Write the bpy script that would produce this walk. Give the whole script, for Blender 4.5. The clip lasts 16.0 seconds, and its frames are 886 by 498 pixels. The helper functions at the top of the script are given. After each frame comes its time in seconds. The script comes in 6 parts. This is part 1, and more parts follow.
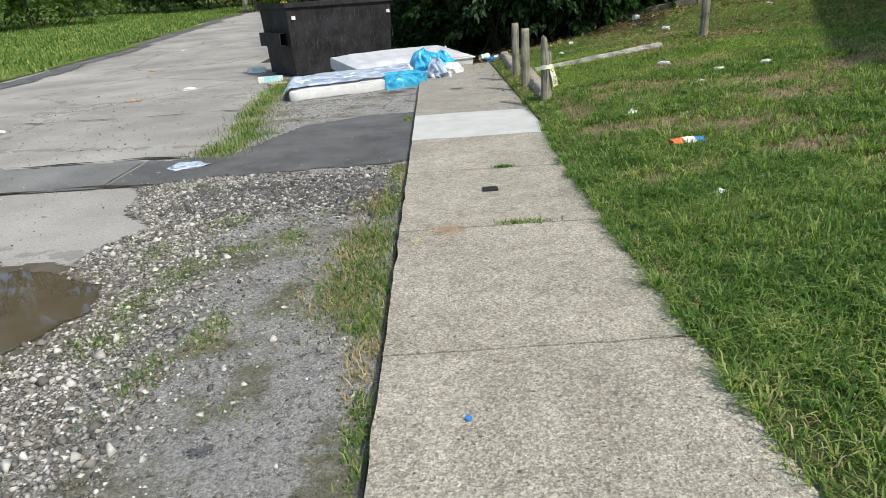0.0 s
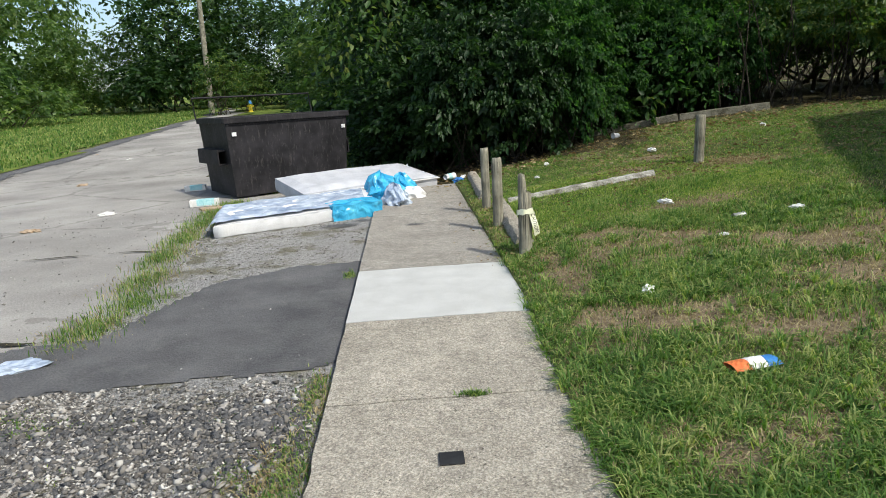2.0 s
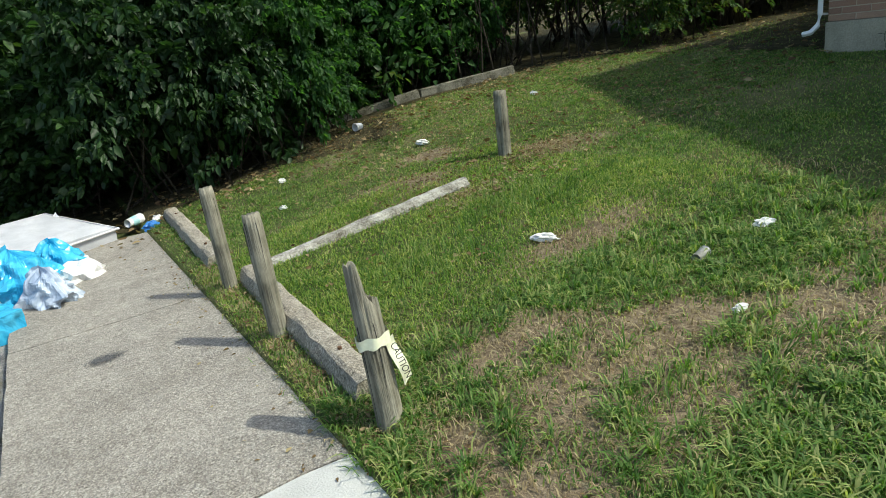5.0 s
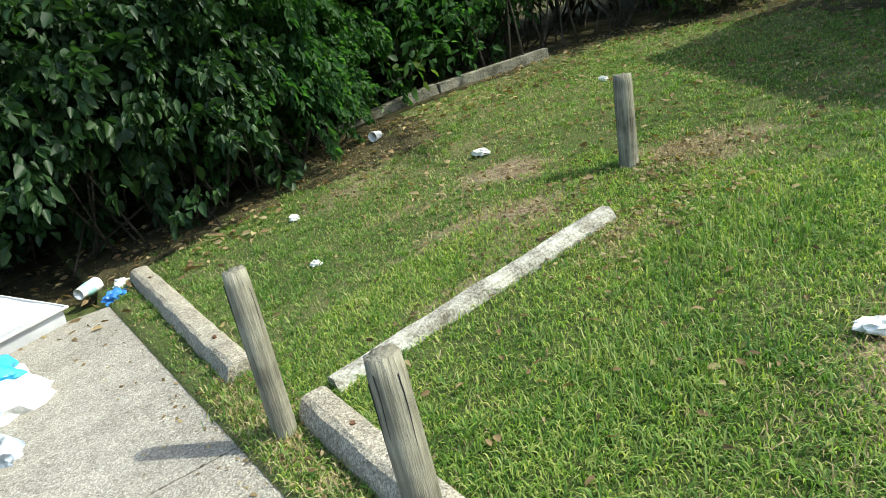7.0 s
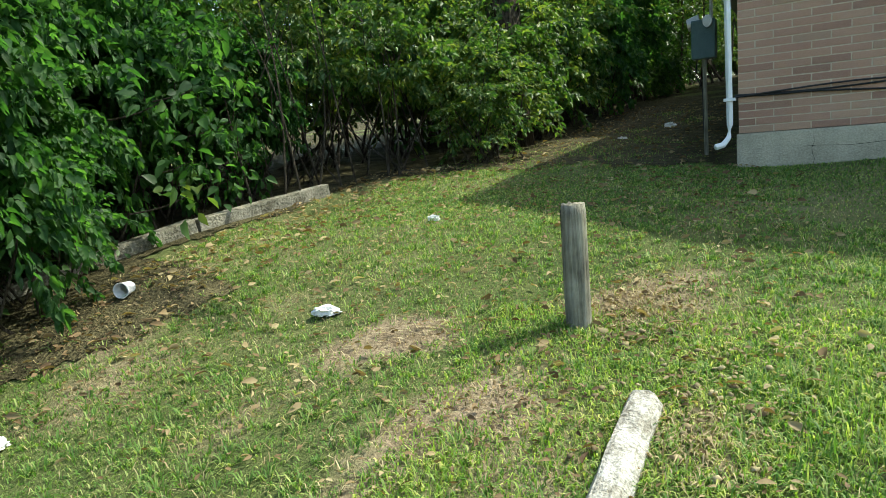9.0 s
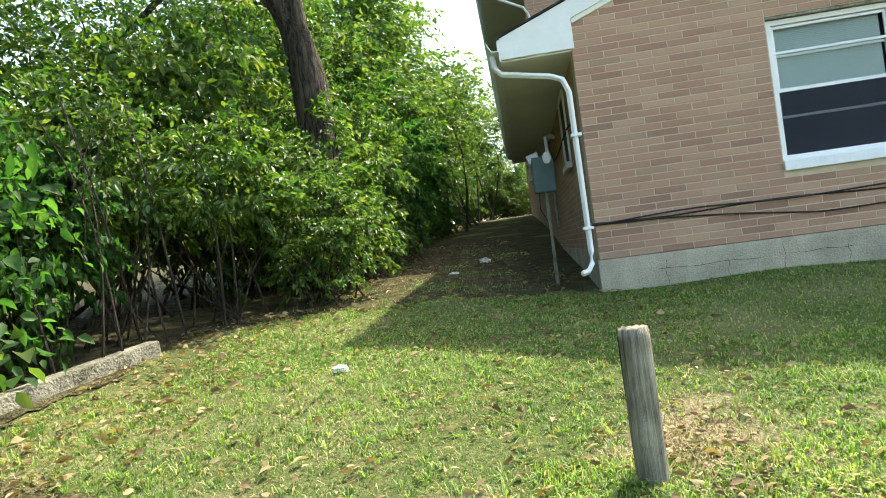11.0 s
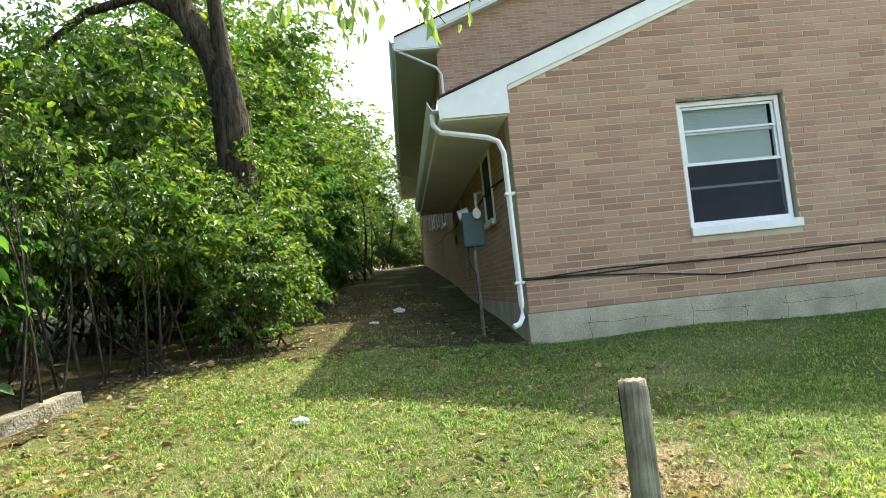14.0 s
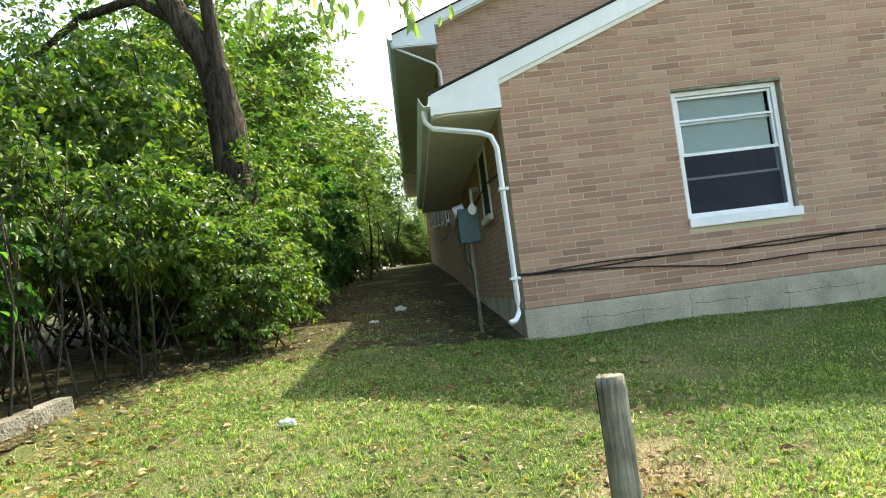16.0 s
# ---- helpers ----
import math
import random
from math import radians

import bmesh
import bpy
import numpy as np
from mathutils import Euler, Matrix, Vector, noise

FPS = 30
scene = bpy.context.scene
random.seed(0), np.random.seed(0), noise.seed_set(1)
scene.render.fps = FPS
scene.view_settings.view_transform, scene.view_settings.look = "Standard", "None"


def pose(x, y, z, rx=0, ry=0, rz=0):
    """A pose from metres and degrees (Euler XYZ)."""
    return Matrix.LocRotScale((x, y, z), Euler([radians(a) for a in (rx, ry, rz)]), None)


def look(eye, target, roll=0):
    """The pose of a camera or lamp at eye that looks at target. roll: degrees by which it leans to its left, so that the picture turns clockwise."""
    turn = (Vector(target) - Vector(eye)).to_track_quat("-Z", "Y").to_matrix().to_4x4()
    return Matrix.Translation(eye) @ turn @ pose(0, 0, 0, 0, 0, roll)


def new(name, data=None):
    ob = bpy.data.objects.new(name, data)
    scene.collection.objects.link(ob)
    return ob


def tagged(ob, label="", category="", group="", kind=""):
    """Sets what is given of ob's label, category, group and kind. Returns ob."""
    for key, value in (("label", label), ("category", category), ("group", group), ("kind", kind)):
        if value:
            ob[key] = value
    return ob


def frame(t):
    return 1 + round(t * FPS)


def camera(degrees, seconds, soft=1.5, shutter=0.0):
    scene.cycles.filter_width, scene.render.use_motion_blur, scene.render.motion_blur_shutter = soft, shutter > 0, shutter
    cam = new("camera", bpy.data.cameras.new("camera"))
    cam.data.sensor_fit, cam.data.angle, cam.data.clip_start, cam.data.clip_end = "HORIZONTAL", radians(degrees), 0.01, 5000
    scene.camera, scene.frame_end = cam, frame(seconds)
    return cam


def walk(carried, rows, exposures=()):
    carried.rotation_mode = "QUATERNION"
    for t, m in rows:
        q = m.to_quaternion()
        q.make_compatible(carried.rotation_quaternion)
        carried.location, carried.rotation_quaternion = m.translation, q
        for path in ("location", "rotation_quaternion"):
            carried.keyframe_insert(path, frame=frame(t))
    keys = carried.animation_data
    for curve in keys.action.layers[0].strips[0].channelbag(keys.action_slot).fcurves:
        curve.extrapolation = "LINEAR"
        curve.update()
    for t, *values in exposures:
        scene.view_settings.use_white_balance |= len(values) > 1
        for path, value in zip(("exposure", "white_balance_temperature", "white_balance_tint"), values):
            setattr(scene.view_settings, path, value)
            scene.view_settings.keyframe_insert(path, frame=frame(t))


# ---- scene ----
cam = camera(68.7, 16.0, soft=0.7)
PATH = [
    (0, (0.172, 1.112, 1.188), (0.157, 2.974, 0.459), -3.9),
    (0.5, (0.235, 1.53, 1.203), (0.321, 3.409, 0.522), -5.9),
    (1, (0.288, 1.832, 1.339), (0.113, 3.717, 0.694), -6.6),
    (1.5, (0.278, 2.314, 1.387), (0.371, 4.215, 0.771), -2.4),
    (2, (0.37, 2.858, 1.391), (0.465, 4.802, 0.93), -3.2),
    (2.5, (0.35, 3.387, 1.409), (0.55, 5.343, 1.043), -5.6),
    (3, (0.328, 3.871, 1.436), (0.815, 5.762, 1.004), -5.1),
    (3.5, (0.359, 4.364, 1.49), (0.793, 6.257, 1.01), -7.9),
    (3.7, (0.322, 4.571, 1.48), (0.87, 6.434, 1.002), -7.9),
    (5.8, (0.498, 6.827, 1.505), (1.489, 8.435, 0.848), -7.7),
    (6, (0.499, 7.032, 1.474), (1.493, 8.661, 0.874), -7.5),
    (6.5, (0.53, 7.574, 1.477), (1.651, 9.081, 0.788), -11.0),
    (7, (0.62, 8.126, 1.488), (1.692, 9.685, 0.839), -11.0),
    (7.5, (0.661, 8.605, 1.453), (2.086, 9.841, 0.786), -9.5),
    (8, (0.759, 9.111, 1.373), (2.178, 10.352, 0.706), -10.3),
    (8.1, (0.763, 9.231, 1.37), (2.119, 10.556, 0.734), -11.3),
    (8.5, (0.868, 9.636, 1.312), (2.419, 10.833, 0.912), -6.1),
    (9, (1.026, 10.076, 1.353), (2.818, 10.896, 1.01), -5.4),
    (9.2, (1.105, 10.317, 1.362), (2.971, 10.989, 1.103), -6.8),
    (9.5, (1.16, 10.5, 1.36), (2.991, 11.265, 1.11), -5.0),
    (9.9, (1.243, 10.771, 1.356), (3.196, 11.188, 1.243), -6.7),
    (10, (1.267, 10.836, 1.348), (3.194, 11.356, 1.223), -6.4),
    (10.2, (1.329, 10.968, 1.349), (3.299, 11.301, 1.276), -5.8),
    (12.3, (1.556, 11.945, 1.439), (3.545, 11.769, 1.567), -7.7),
    (12.5, (1.486, 12.043, 1.462), (3.458, 11.755, 1.638), -6.7),
    (13, (1.452, 12.097, 1.458), (3.433, 11.886, 1.634), -3.9),
    (13.5, (1.407, 12.073, 1.453), (3.392, 11.895, 1.612), -3.7),
    (14, (1.432, 11.915, 1.437), (3.402, 11.594, 1.564), -5.9),
    (14.5, (1.457, 11.841, 1.436), (3.423, 11.503, 1.578), -5.5),
    (15, (1.457, 11.8, 1.429), (3.422, 11.48, 1.615), -5.5),
    (15.5, (1.458, 11.773, 1.432), (3.422, 11.435, 1.594), -5.5),
    (16, (1.458, 11.75, 1.42), (3.433, 11.46, 1.542), -7.1),
]
EXPOSURES = [(0.0, 0.45, 6500, 5), (3.5, 0.48, 6500, 6), (6.0, 0.85, 6500, -3), (7.0, 1.2, 6550, -3), (8.0, 1.3, 6600, -3), (8.5, 1.27, 6600, -3), (9.0, 1.5, 6700, -4), (9.6, 1.85, 6800, -2), (9.9, 2.1, 6900, -1), (10.2, 2.2, 7000, 0), (12.3, 2.2, 7500, 4), (16.0, 2.2, 7500, 5)]
walk(cam, [(t, look(eye, target, roll)) for t, eye, target, roll in PATH], EXPOSURES)

# ---- world, sun ----
SUN_EL, SUN_AZ = 50.0, 133.0   # elevation; heading the light comes from, clockwise from +y
world = bpy.data.worlds.new("world")
scene.world = world
world.use_nodes = True
wn = world.node_tree
sky = wn.nodes.new("ShaderNodeTexSky")
sky.sky_type = "NISHITA"
sky.sun_disc = False
sky.sun_elevation = radians(SUN_EL)
sky.sun_rotation = radians(SUN_AZ)
sky.dust_density = 2.5
wn.nodes["Background"].inputs["Strength"].default_value = 0.15
wn.links.new(sky.outputs["Color"], wn.nodes["Background"].inputs["Color"])
sun = new("sun", bpy.data.lights.new("sun", "SUN"))
sun.data.energy, sun.data.angle, sun.data.color = 2.7, radians(1.0), (1.0, 0.95, 0.86)
sun_from = Vector((math.sin(radians(SUN_AZ)) * math.cos(radians(SUN_EL)), math.cos(radians(SUN_AZ)) * math.cos(radians(SUN_EL)), math.sin(radians(SUN_EL))))
sun.matrix_world = look(sun_from * 60, (0, 0, 0))

# ---- materials ----


class Mat:
    """A node material with short ways to add nodes."""

    def __init__(self, name, rough=0.8, metal=0.0, spec=0.3):
        self.m = bpy.data.materials.new(name)
        self.m.use_nodes = True
        self.t = self.m.node_tree
        self.p = self.t.nodes["Principled BSDF"]
        self.p.inputs["Roughness"].default_value = rough
        self.p.inputs["Metallic"].default_value = metal
        self.p.inputs["Specular IOR Level"].default_value = spec
        self.co = self.t.nodes.new("ShaderNodeTexCoord").outputs["Object"]

    def node(self, kind, **values):
        n = self.t.nodes.new(kind)
        for key, value in values.items():
            n.inputs[key.replace("_", " ")].default_value = value
        return n

    def link(self, a, b):
        self.t.links.new(a, b)

    def noise(self, scale, detail=4.0, rough=0.55, stretch=None, distort=0.0):
        n = self.node("ShaderNodeTexNoise", Scale=scale, Detail=detail, Roughness=rough, Distortion=distort)
        src = self.co
        if stretch:
            mp = self.node("ShaderNodeMapping", Scale=stretch)
            self.link(src, mp.inputs["Vector"])
            src = mp.outputs["Vector"]
        self.link(src, n.inputs["Vector"])
        return n.outputs["Fac"]

    def voronoi(self, scale, feature="F1", out="Distance", rand=1.0):
        n = self.node("ShaderNodeTexVoronoi", Scale=scale, Randomness=rand)
        n.feature = feature
        self.link(self.co, n.inputs["Vector"])
        return n.outputs[out]

    def ramp(self, fac, *stops):
        n = self.t.nodes.new("ShaderNodeValToRGB")
        e = n.color_ramp.elements
        while len(e) < len(stops):
            e.new(0.5)
        for el, (pos, col) in zip(e, stops):
            el.position = pos
            el.color = (*col, 1) if len(col) == 3 else col
        self.link(fac, n.inputs["Fac"])
        return n.outputs["Color"]

    def grey(self, fac, lo, hi):
        n = self.node("ShaderNodeMapRange", From_Min=lo, From_Max=hi)
        self.link(fac, n.inputs["Value"])
        return n.outputs["Result"]

    def mix(self, fac, a, b, how="MIX"):
        n = self.t.nodes.new("ShaderNodeMixRGB")
        n.blend_type = how
        for v, s in ((fac, n.inputs[0]), (a, n.inputs[1]), (b, n.inputs[2])):
            if isinstance(v, (int, float)):
                s.default_value = v
            elif isinstance(v, tuple):
                s.default_value = (*v, 1)
            else:
                self.link(v, s)
        return n.outputs[0]

    def bw(self, c):
        n = self.t.nodes.new("ShaderNodeRGBToBW")
        self.link(c, n.inputs[0])
        return n.outputs[0]

    def random(self, island=False):
        if island:
            return self.t.nodes.new("ShaderNodeNewGeometry").outputs["Random Per Island"]
        return self.t.nodes.new("ShaderNodeObjectInfo").outputs["Random"]

    def color(self, c):
        if isinstance(c, tuple):
            self.p.inputs["Base Color"].default_value = (*c, 1)
        else:
            self.link(c, self.p.inputs["Base Color"])
        return self

    def bump(self, h, dist=0.005, strength=1.0):
        n = self.node("ShaderNodeBump", Strength=strength, Distance=dist)
        old = self.p.inputs["Normal"]
        if old.is_linked:
            self.link(old.links[0].from_socket, n.inputs["Normal"])
        self.link(h, n.inputs["Height"])
        self.link(n.outputs["Normal"], old)
        return self

    def translucent(self, c, amount):
        tr = self.t.nodes.new("ShaderNodeBsdfTranslucent")
        self.link(c, tr.inputs["Color"])
        mx = self.t.nodes.new("ShaderNodeMixShader")
        mx.inputs[0].default_value = amount
        self.link(self.p.outputs[0], mx.inputs[1])
        self.link(tr.outputs[0], mx.inputs[2])
        self.link(mx.outputs[0], self.t.nodes["Material Output"].inputs["Surface"])
        return self


def mottled(name, dark, light, scale=6.0, fine=80.0, rough=0.8, bump=0.003, spec=0.3, metal=0.0):
    m = Mat(name, rough, metal, spec)
    big = m.grey(m.noise(scale), 0.3, 0.7)
    small = m.grey(m.noise(fine, 3), 0.3, 0.7)
    f = m.mix(0.4, big, small)
    m.color(m.ramp(f, (0.15, dark), (0.85, light)))
    if bump:
        m.bump(small, bump)
    return m.m


def make_concrete(name, dark, light, stone=0.5):
    m = Mat(name, 0.9, 0, 0.2)
    stain = m.grey(m.noise(1.3, 5, 0.6), 0.3, 0.72)
    pit = m.grey(m.noise(55, 4, 0.7), 0.32, 0.68)
    c = m.ramp(m.mix(0.55, stain, pit), (0.1, dark), (0.85, light))
    cell = m.bw(m.voronoi(95, "F1", "Color"))
    c = m.mix(stone, c, m.mix(0.7, c, m.mix(1.0, cell, (0.62, 0.56, 0.46), "MULTIPLY"), "MIX"))
    salt = m.grey(m.noise(120, 3, 0.75), 0.34, 0.66)
    c = m.mix(0.62, c, m.mix(1.0, c, m.mix(salt, (0.34, 0.32, 0.30), (1.62, 1.59, 1.53)), "MULTIPLY"))
    blot = m.grey(m.noise(17, 4, 0.65), 0.48, 0.74)
    c = m.mix(m.mix(1.0, blot, (0.55, 0.55, 0.55), "MULTIPLY"), c, (0.17, 0.155, 0.135))
    spots = m.grey(m.noise(38, 3, 0.55), 0.65, 0.70)
    c = m.mix(spots, c, (0.12, 0.11, 0.09))
    chip = m.bw(m.voronoi(120, "F1", "Color"))
    c = m.mix(m.mix(1.0, m.grey(chip, 0.62, 0.72), (0.3, 0.3, 0.3), "MULTIPLY"), c, (0.15, 0.135, 0.115))
    c = m.mix(m.mix(1.0, m.grey(chip, 0.32, 0.26), (0.28, 0.28, 0.28), "MULTIPLY"), c, (0.74, 0.70, 0.62))
    worn = m.grey(m.noise(5.5, 6, 0.72), 0.40, 0.66)
    c = m.mix(0.5, c, m.mix(1.0, c, m.mix(worn, (0.72, 0.70, 0.66), (1.14, 1.13, 1.1)), "MULTIPLY"))
    m.color(c).bump(pit, 0.005).bump(m.voronoi(120), 0.002)
    return m.m


CONCRETE = make_concrete("aged_concrete", (0.27, 0.25, 0.215), (0.66, 0.625, 0.55), 0.45)
# Far slabs: tan concrete again, exposure change put into a darker, greyer colour.
FAR_CONCRETE = make_concrete("exposure_darkened_concrete", (0.225, 0.215, 0.20), (0.49, 0.47, 0.44), 0.35)
NEW_CONCRETE = mottled("pale_new_concrete", (0.43, 0.43, 0.41), (0.55, 0.55, 0.53), 4, 110, 0.85, 0.0015)
KERB_CONCRETE = make_concrete("kerb_concrete", (0.22, 0.20, 0.16), (0.56, 0.52, 0.45), 0.45)


def make_lot():
    m = Mat("old_pale_asphalt", 0.95, 0, 0.15)
    stain = m.grey(m.noise(0.5, 6, 0.62), 0.32, 0.7)
    grit = m.grey(m.noise(60, 3, 0.7), 0.3, 0.7)
    c = m.ramp(m.mix(0.4, stain, grit), (0.1, (0.20, 0.19, 0.175)), (0.9, (0.45, 0.43, 0.40)))
    crack = m.grey(m.mix(0.12, m.voronoi(0.33, "DISTANCE_TO_EDGE"), m.noise(6, 3), "SUBTRACT"), -0.052, -0.047)
    c = m.mix(m.mix(0.65, crack, (1, 1, 1)), (0.09, 0.085, 0.07), c)
    m.color(c).bump(grit, 0.005)
    return m.m


LOT = make_lot()


def make_worn():
    """Broken asphalt with loose stone at its surface."""
    m = Mat("broken_asphalt", 0.95, 0, 0.2)
    pale = m.grey(m.noise(95, 4, 0.8), 0.36, 0.64)
    big = m.grey(m.noise(1.1, 5, 0.6), 0.35, 0.65)
    chips = m.bw(m.voronoi(70, "F1", "Color"))
    base = m.ramp(big, (0.1, (0.30, 0.293, 0.285)), (0.9, (0.50, 0.488, 0.465)))
    c = m.mix(0.55, base, m.mix(1.0, chips, (0.62, 0.59, 0.55), "MULTIPLY"))
    moss = m.grey(m.noise(2.6, 6, 0.7), 0.49, 0.62)
    c = m.mix(0.7, c, m.mix(pale, (0.13, 0.127, 0.123), (0.74, 0.72, 0.69)))
    c = m.mix(m.mix(1.0, moss, (0.7, 0.7, 0.7), "MULTIPLY"), c, (0.15, 0.14, 0.06))
    holes = m.grey(m.noise(23, 5, 0.75), 0.56, 0.66)
    c = m.mix(m.mix(1.0, holes, (0.75, 0.75, 0.75), "MULTIPLY"), c, (0.085, 0.08, 0.07))
    m.color(c).bump(pale, 0.008).bump(holes, -0.008)
    return m.m


WORN = make_worn()


def make_tar():
    m = Mat("dark_tar_patch", 0.8, 0, 0.2)
    big = m.grey(m.noise(1.6, 5, 0.65), 0.3, 0.7)
    grit = m.grey(m.noise(75, 3, 0.7), 0.35, 0.68)
    c = m.ramp(m.mix(0.45, big, grit), (0.1, (0.065, 0.065, 0.068)), (0.9, (0.20, 0.197, 0.195)))
    dust = m.grey(m.noise(3.5, 6, 0.75), 0.58, 0.72)
    c = m.mix(m.mix(1.0, dust, (0.35, 0.35, 0.35), "MULTIPLY"), c, (0.27, 0.26, 0.245))
    m.color(c).bump(grit, 0.006)
    return m.m


TAR = make_tar()
BLACK_EARTH = mottled("crack_dirt", (0.03, 0.028, 0.022), (0.08, 0.072, 0.05), 8, 60, 1.0, 0.003, 0.1)
OLD_TAR = mottled("faded_tar", (0.13, 0.13, 0.13), (0.24, 0.235, 0.225), 1.6, 70, 0.9, 0.004)


def make_soil():
    """Thatch and earth; the attribute "bare" says where the turf has worn away."""
    m = Mat("lawn_soil", 1.0, 0, 0.1)
    big = m.grey(m.noise(0.8, 5, 0.6), 0.35, 0.65)
    fine = m.grey(m.noise(45, 4, 0.7), 0.3, 0.7)
    c = m.ramp(m.mix(0.5, big, fine), (0.1, (0.055, 0.08, 0.024)), (0.5, (0.11, 0.13, 0.046)), (0.95, (0.22, 0.20, 0.105)))
    at = m.t.nodes.new("ShaderNodeAttribute")
    at.attribute_name = "bare"
    ragged = m.mix(0.5, at.outputs["Fac"], m.noise(9, 5, 0.7), "ADD")
    bare = m.grey(ragged, 0.42, 0.78)
    dirt = m.ramp(m.mix(0.5, m.grey(m.noise(6, 4), 0.3, 0.7), fine), (0.1, (0.13, 0.095, 0.058)), (0.9, (0.36, 0.285, 0.19)))
    straw = m.grey(m.noise(70, 3, 0.6, (1, 0.25, 1)), 0.55, 0.7)
    dirt = m.mix(straw, dirt, (0.42, 0.36, 0.22))
    m.color(m.mix(bare, c, dirt)).bump(fine, 0.012)
    return m.m


SOIL = make_soil()
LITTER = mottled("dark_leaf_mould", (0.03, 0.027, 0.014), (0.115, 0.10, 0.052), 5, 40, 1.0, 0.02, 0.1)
MEADOW = mottled("far_mown_grass", (0.07, 0.12, 0.02), (0.20, 0.24, 0.06), 0.35, 30, 1.0, 0.02, 0.1)
STONE = Mat("gravel_stone", 0.9)
STONE.color(STONE.ramp(STONE.random(True), (0.0, (0.07, 0.065, 0.06)), (0.45, (0.20, 0.185, 0.165)), (0.8, (0.38, 0.36, 0.33)), (1.0, (0.58, 0.56, 0.52))))
STONE = STONE.m


def make_leaf(name, dark, mid, light, amount=0.45, rough=0.5, patch_scale=1.1, patchy=0.45):
    m = Mat(name, rough, 0, 0.35)
    f = m.mix(patchy, m.random(True), m.grey(m.noise(patch_scale, 4, 0.7), 0.3, 0.7))
    c = m.ramp(f, (0.05, dark), (0.5, mid), (0.97, light))
    m.color(c)
    lit = m.mix(1.0, c, (2.2, 2.4, 1.1), "MULTIPLY")
    return m.translucent(lit, amount).m


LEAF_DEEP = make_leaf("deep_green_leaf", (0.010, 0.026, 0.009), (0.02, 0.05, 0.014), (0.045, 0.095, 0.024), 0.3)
LEAF_MID = make_leaf("mid_green_leaf", (0.016, 0.04, 0.012), (0.034, 0.08, 0.018), (0.075, 0.14, 0.03), 0.36)
LEAF_WARM = make_leaf("yellowing_green_leaf", (0.016, 0.042, 0.011), (0.05, 0.108, 0.022), (0.18, 0.20, 0.045), 0.34)
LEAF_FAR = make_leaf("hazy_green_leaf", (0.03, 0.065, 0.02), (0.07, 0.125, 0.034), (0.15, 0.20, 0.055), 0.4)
LEAF_SPRAY = make_leaf("thin_sunlit_leaf", (0.10, 0.16, 0.05), (0.16, 0.24, 0.07), (0.24, 0.30, 0.10), 0.4)
LEAF_HEDGE = make_leaf("soft_green_leaf", (0.012, 0.038, 0.012), (0.03, 0.086, 0.02), (0.075, 0.155, 0.038), 0.5, 0.65)
GRASS = make_leaf("grass_blade", (0.026, 0.07, 0.014), (0.10, 0.19, 0.036), (0.38, 0.38, 0.16), 0.35, 0.65, 2.6, 0.34)
GRASS_SUN = make_leaf("dry_summer_grass_blade", (0.026, 0.07, 0.013), (0.095, 0.185, 0.032), (0.34, 0.35, 0.145), 0.36, 0.65, 2.6, 0.34)
GRASS_LUSH = make_leaf("lush_grass_blade", (0.045, 0.11, 0.016), (0.165, 0.262, 0.042), (0.45, 0.42, 0.17), 0.4, 0.6, 2.6, 0.34)
DRY = make_leaf("dry_fallen_leaf", (0.07, 0.04, 0.02), (0.18, 0.12, 0.06), (0.42, 0.35, 0.20), 0.2, 0.8)


def make_bark(name, dark, light):
    m = Mat(name, 0.95, 0, 0.15)
    rib = m.grey(m.noise(19, 6, 0.7, (1, 1, 0.2), 0.5), 0.36, 0.64)
    m.color(m.ramp(rib, (0.05, dark), (0.95, light))).bump(rib, 0.03)
    return m.m


BARK = make_bark("grey_brown_bark", (0.022, 0.018, 0.013), (0.125, 0.10, 0.072))
TWIG = make_bark("thin_twig_bark", (0.025, 0.02, 0.015), (0.12, 0.10, 0.075))


def make_wood():
    m = Mat("weathered_grey_wood", 0.9, 0, 0.15)
    grain = m.grey(m.noise(60, 5, 0.7, (1, 1, 0.05)), 0.3, 0.7)
    big = m.grey(m.noise(5, 4), 0.35, 0.65)
    c = m.ramp(m.mix(0.4, grain, big), (0.08, (0.07, 0.065, 0.05)), (0.5, (0.235, 0.22, 0.17)), (0.95, (0.42, 0.395, 0.315)))
    m.color(c).bump(grain, 0.006)
    return m.m


WOOD = make_wood()
RUST = mottled("rusty_steel", (0.07, 0.035, 0.02), (0.19, 0.10, 0.055), 20, 120, 0.9, 0.001)
OLD_TIMBER = mottled("mossy_grey_timber", (0.07, 0.065, 0.042), (0.30, 0.28, 0.225), 7, 45, 0.95, 0.008)


def make_brick(name, island):
    m = Mat(name, 0.9, 0, 0.2)
    r = m.random(island)
    c = m.ramp(r, (0.0, (0.22, 0.11, 0.08)), (0.18, (0.36, 0.18, 0.13)), (0.5, (0.44, 0.245, 0.17)), (0.8, (0.52, 0.325, 0.225)), (1.0, (0.33, 0.21, 0.145)))
    grain = m.grey(m.noise(130, 3, 0.7), 0.3, 0.7)
    c = m.mix(0.35, c, m.mix(grain, (0.27, 0.16, 0.115), (0.55, 0.375, 0.27)))
    stain = m.grey(m.noise(1.2, 4), 0.4, 0.75)
    c = m.mix(m.mix(1.0, stain, (0.3, 0.3, 0.3), "MULTIPLY"), c, (0.44, 0.32, 0.23))
    m.color(c).bump(grain, 0.002)
    return m.m


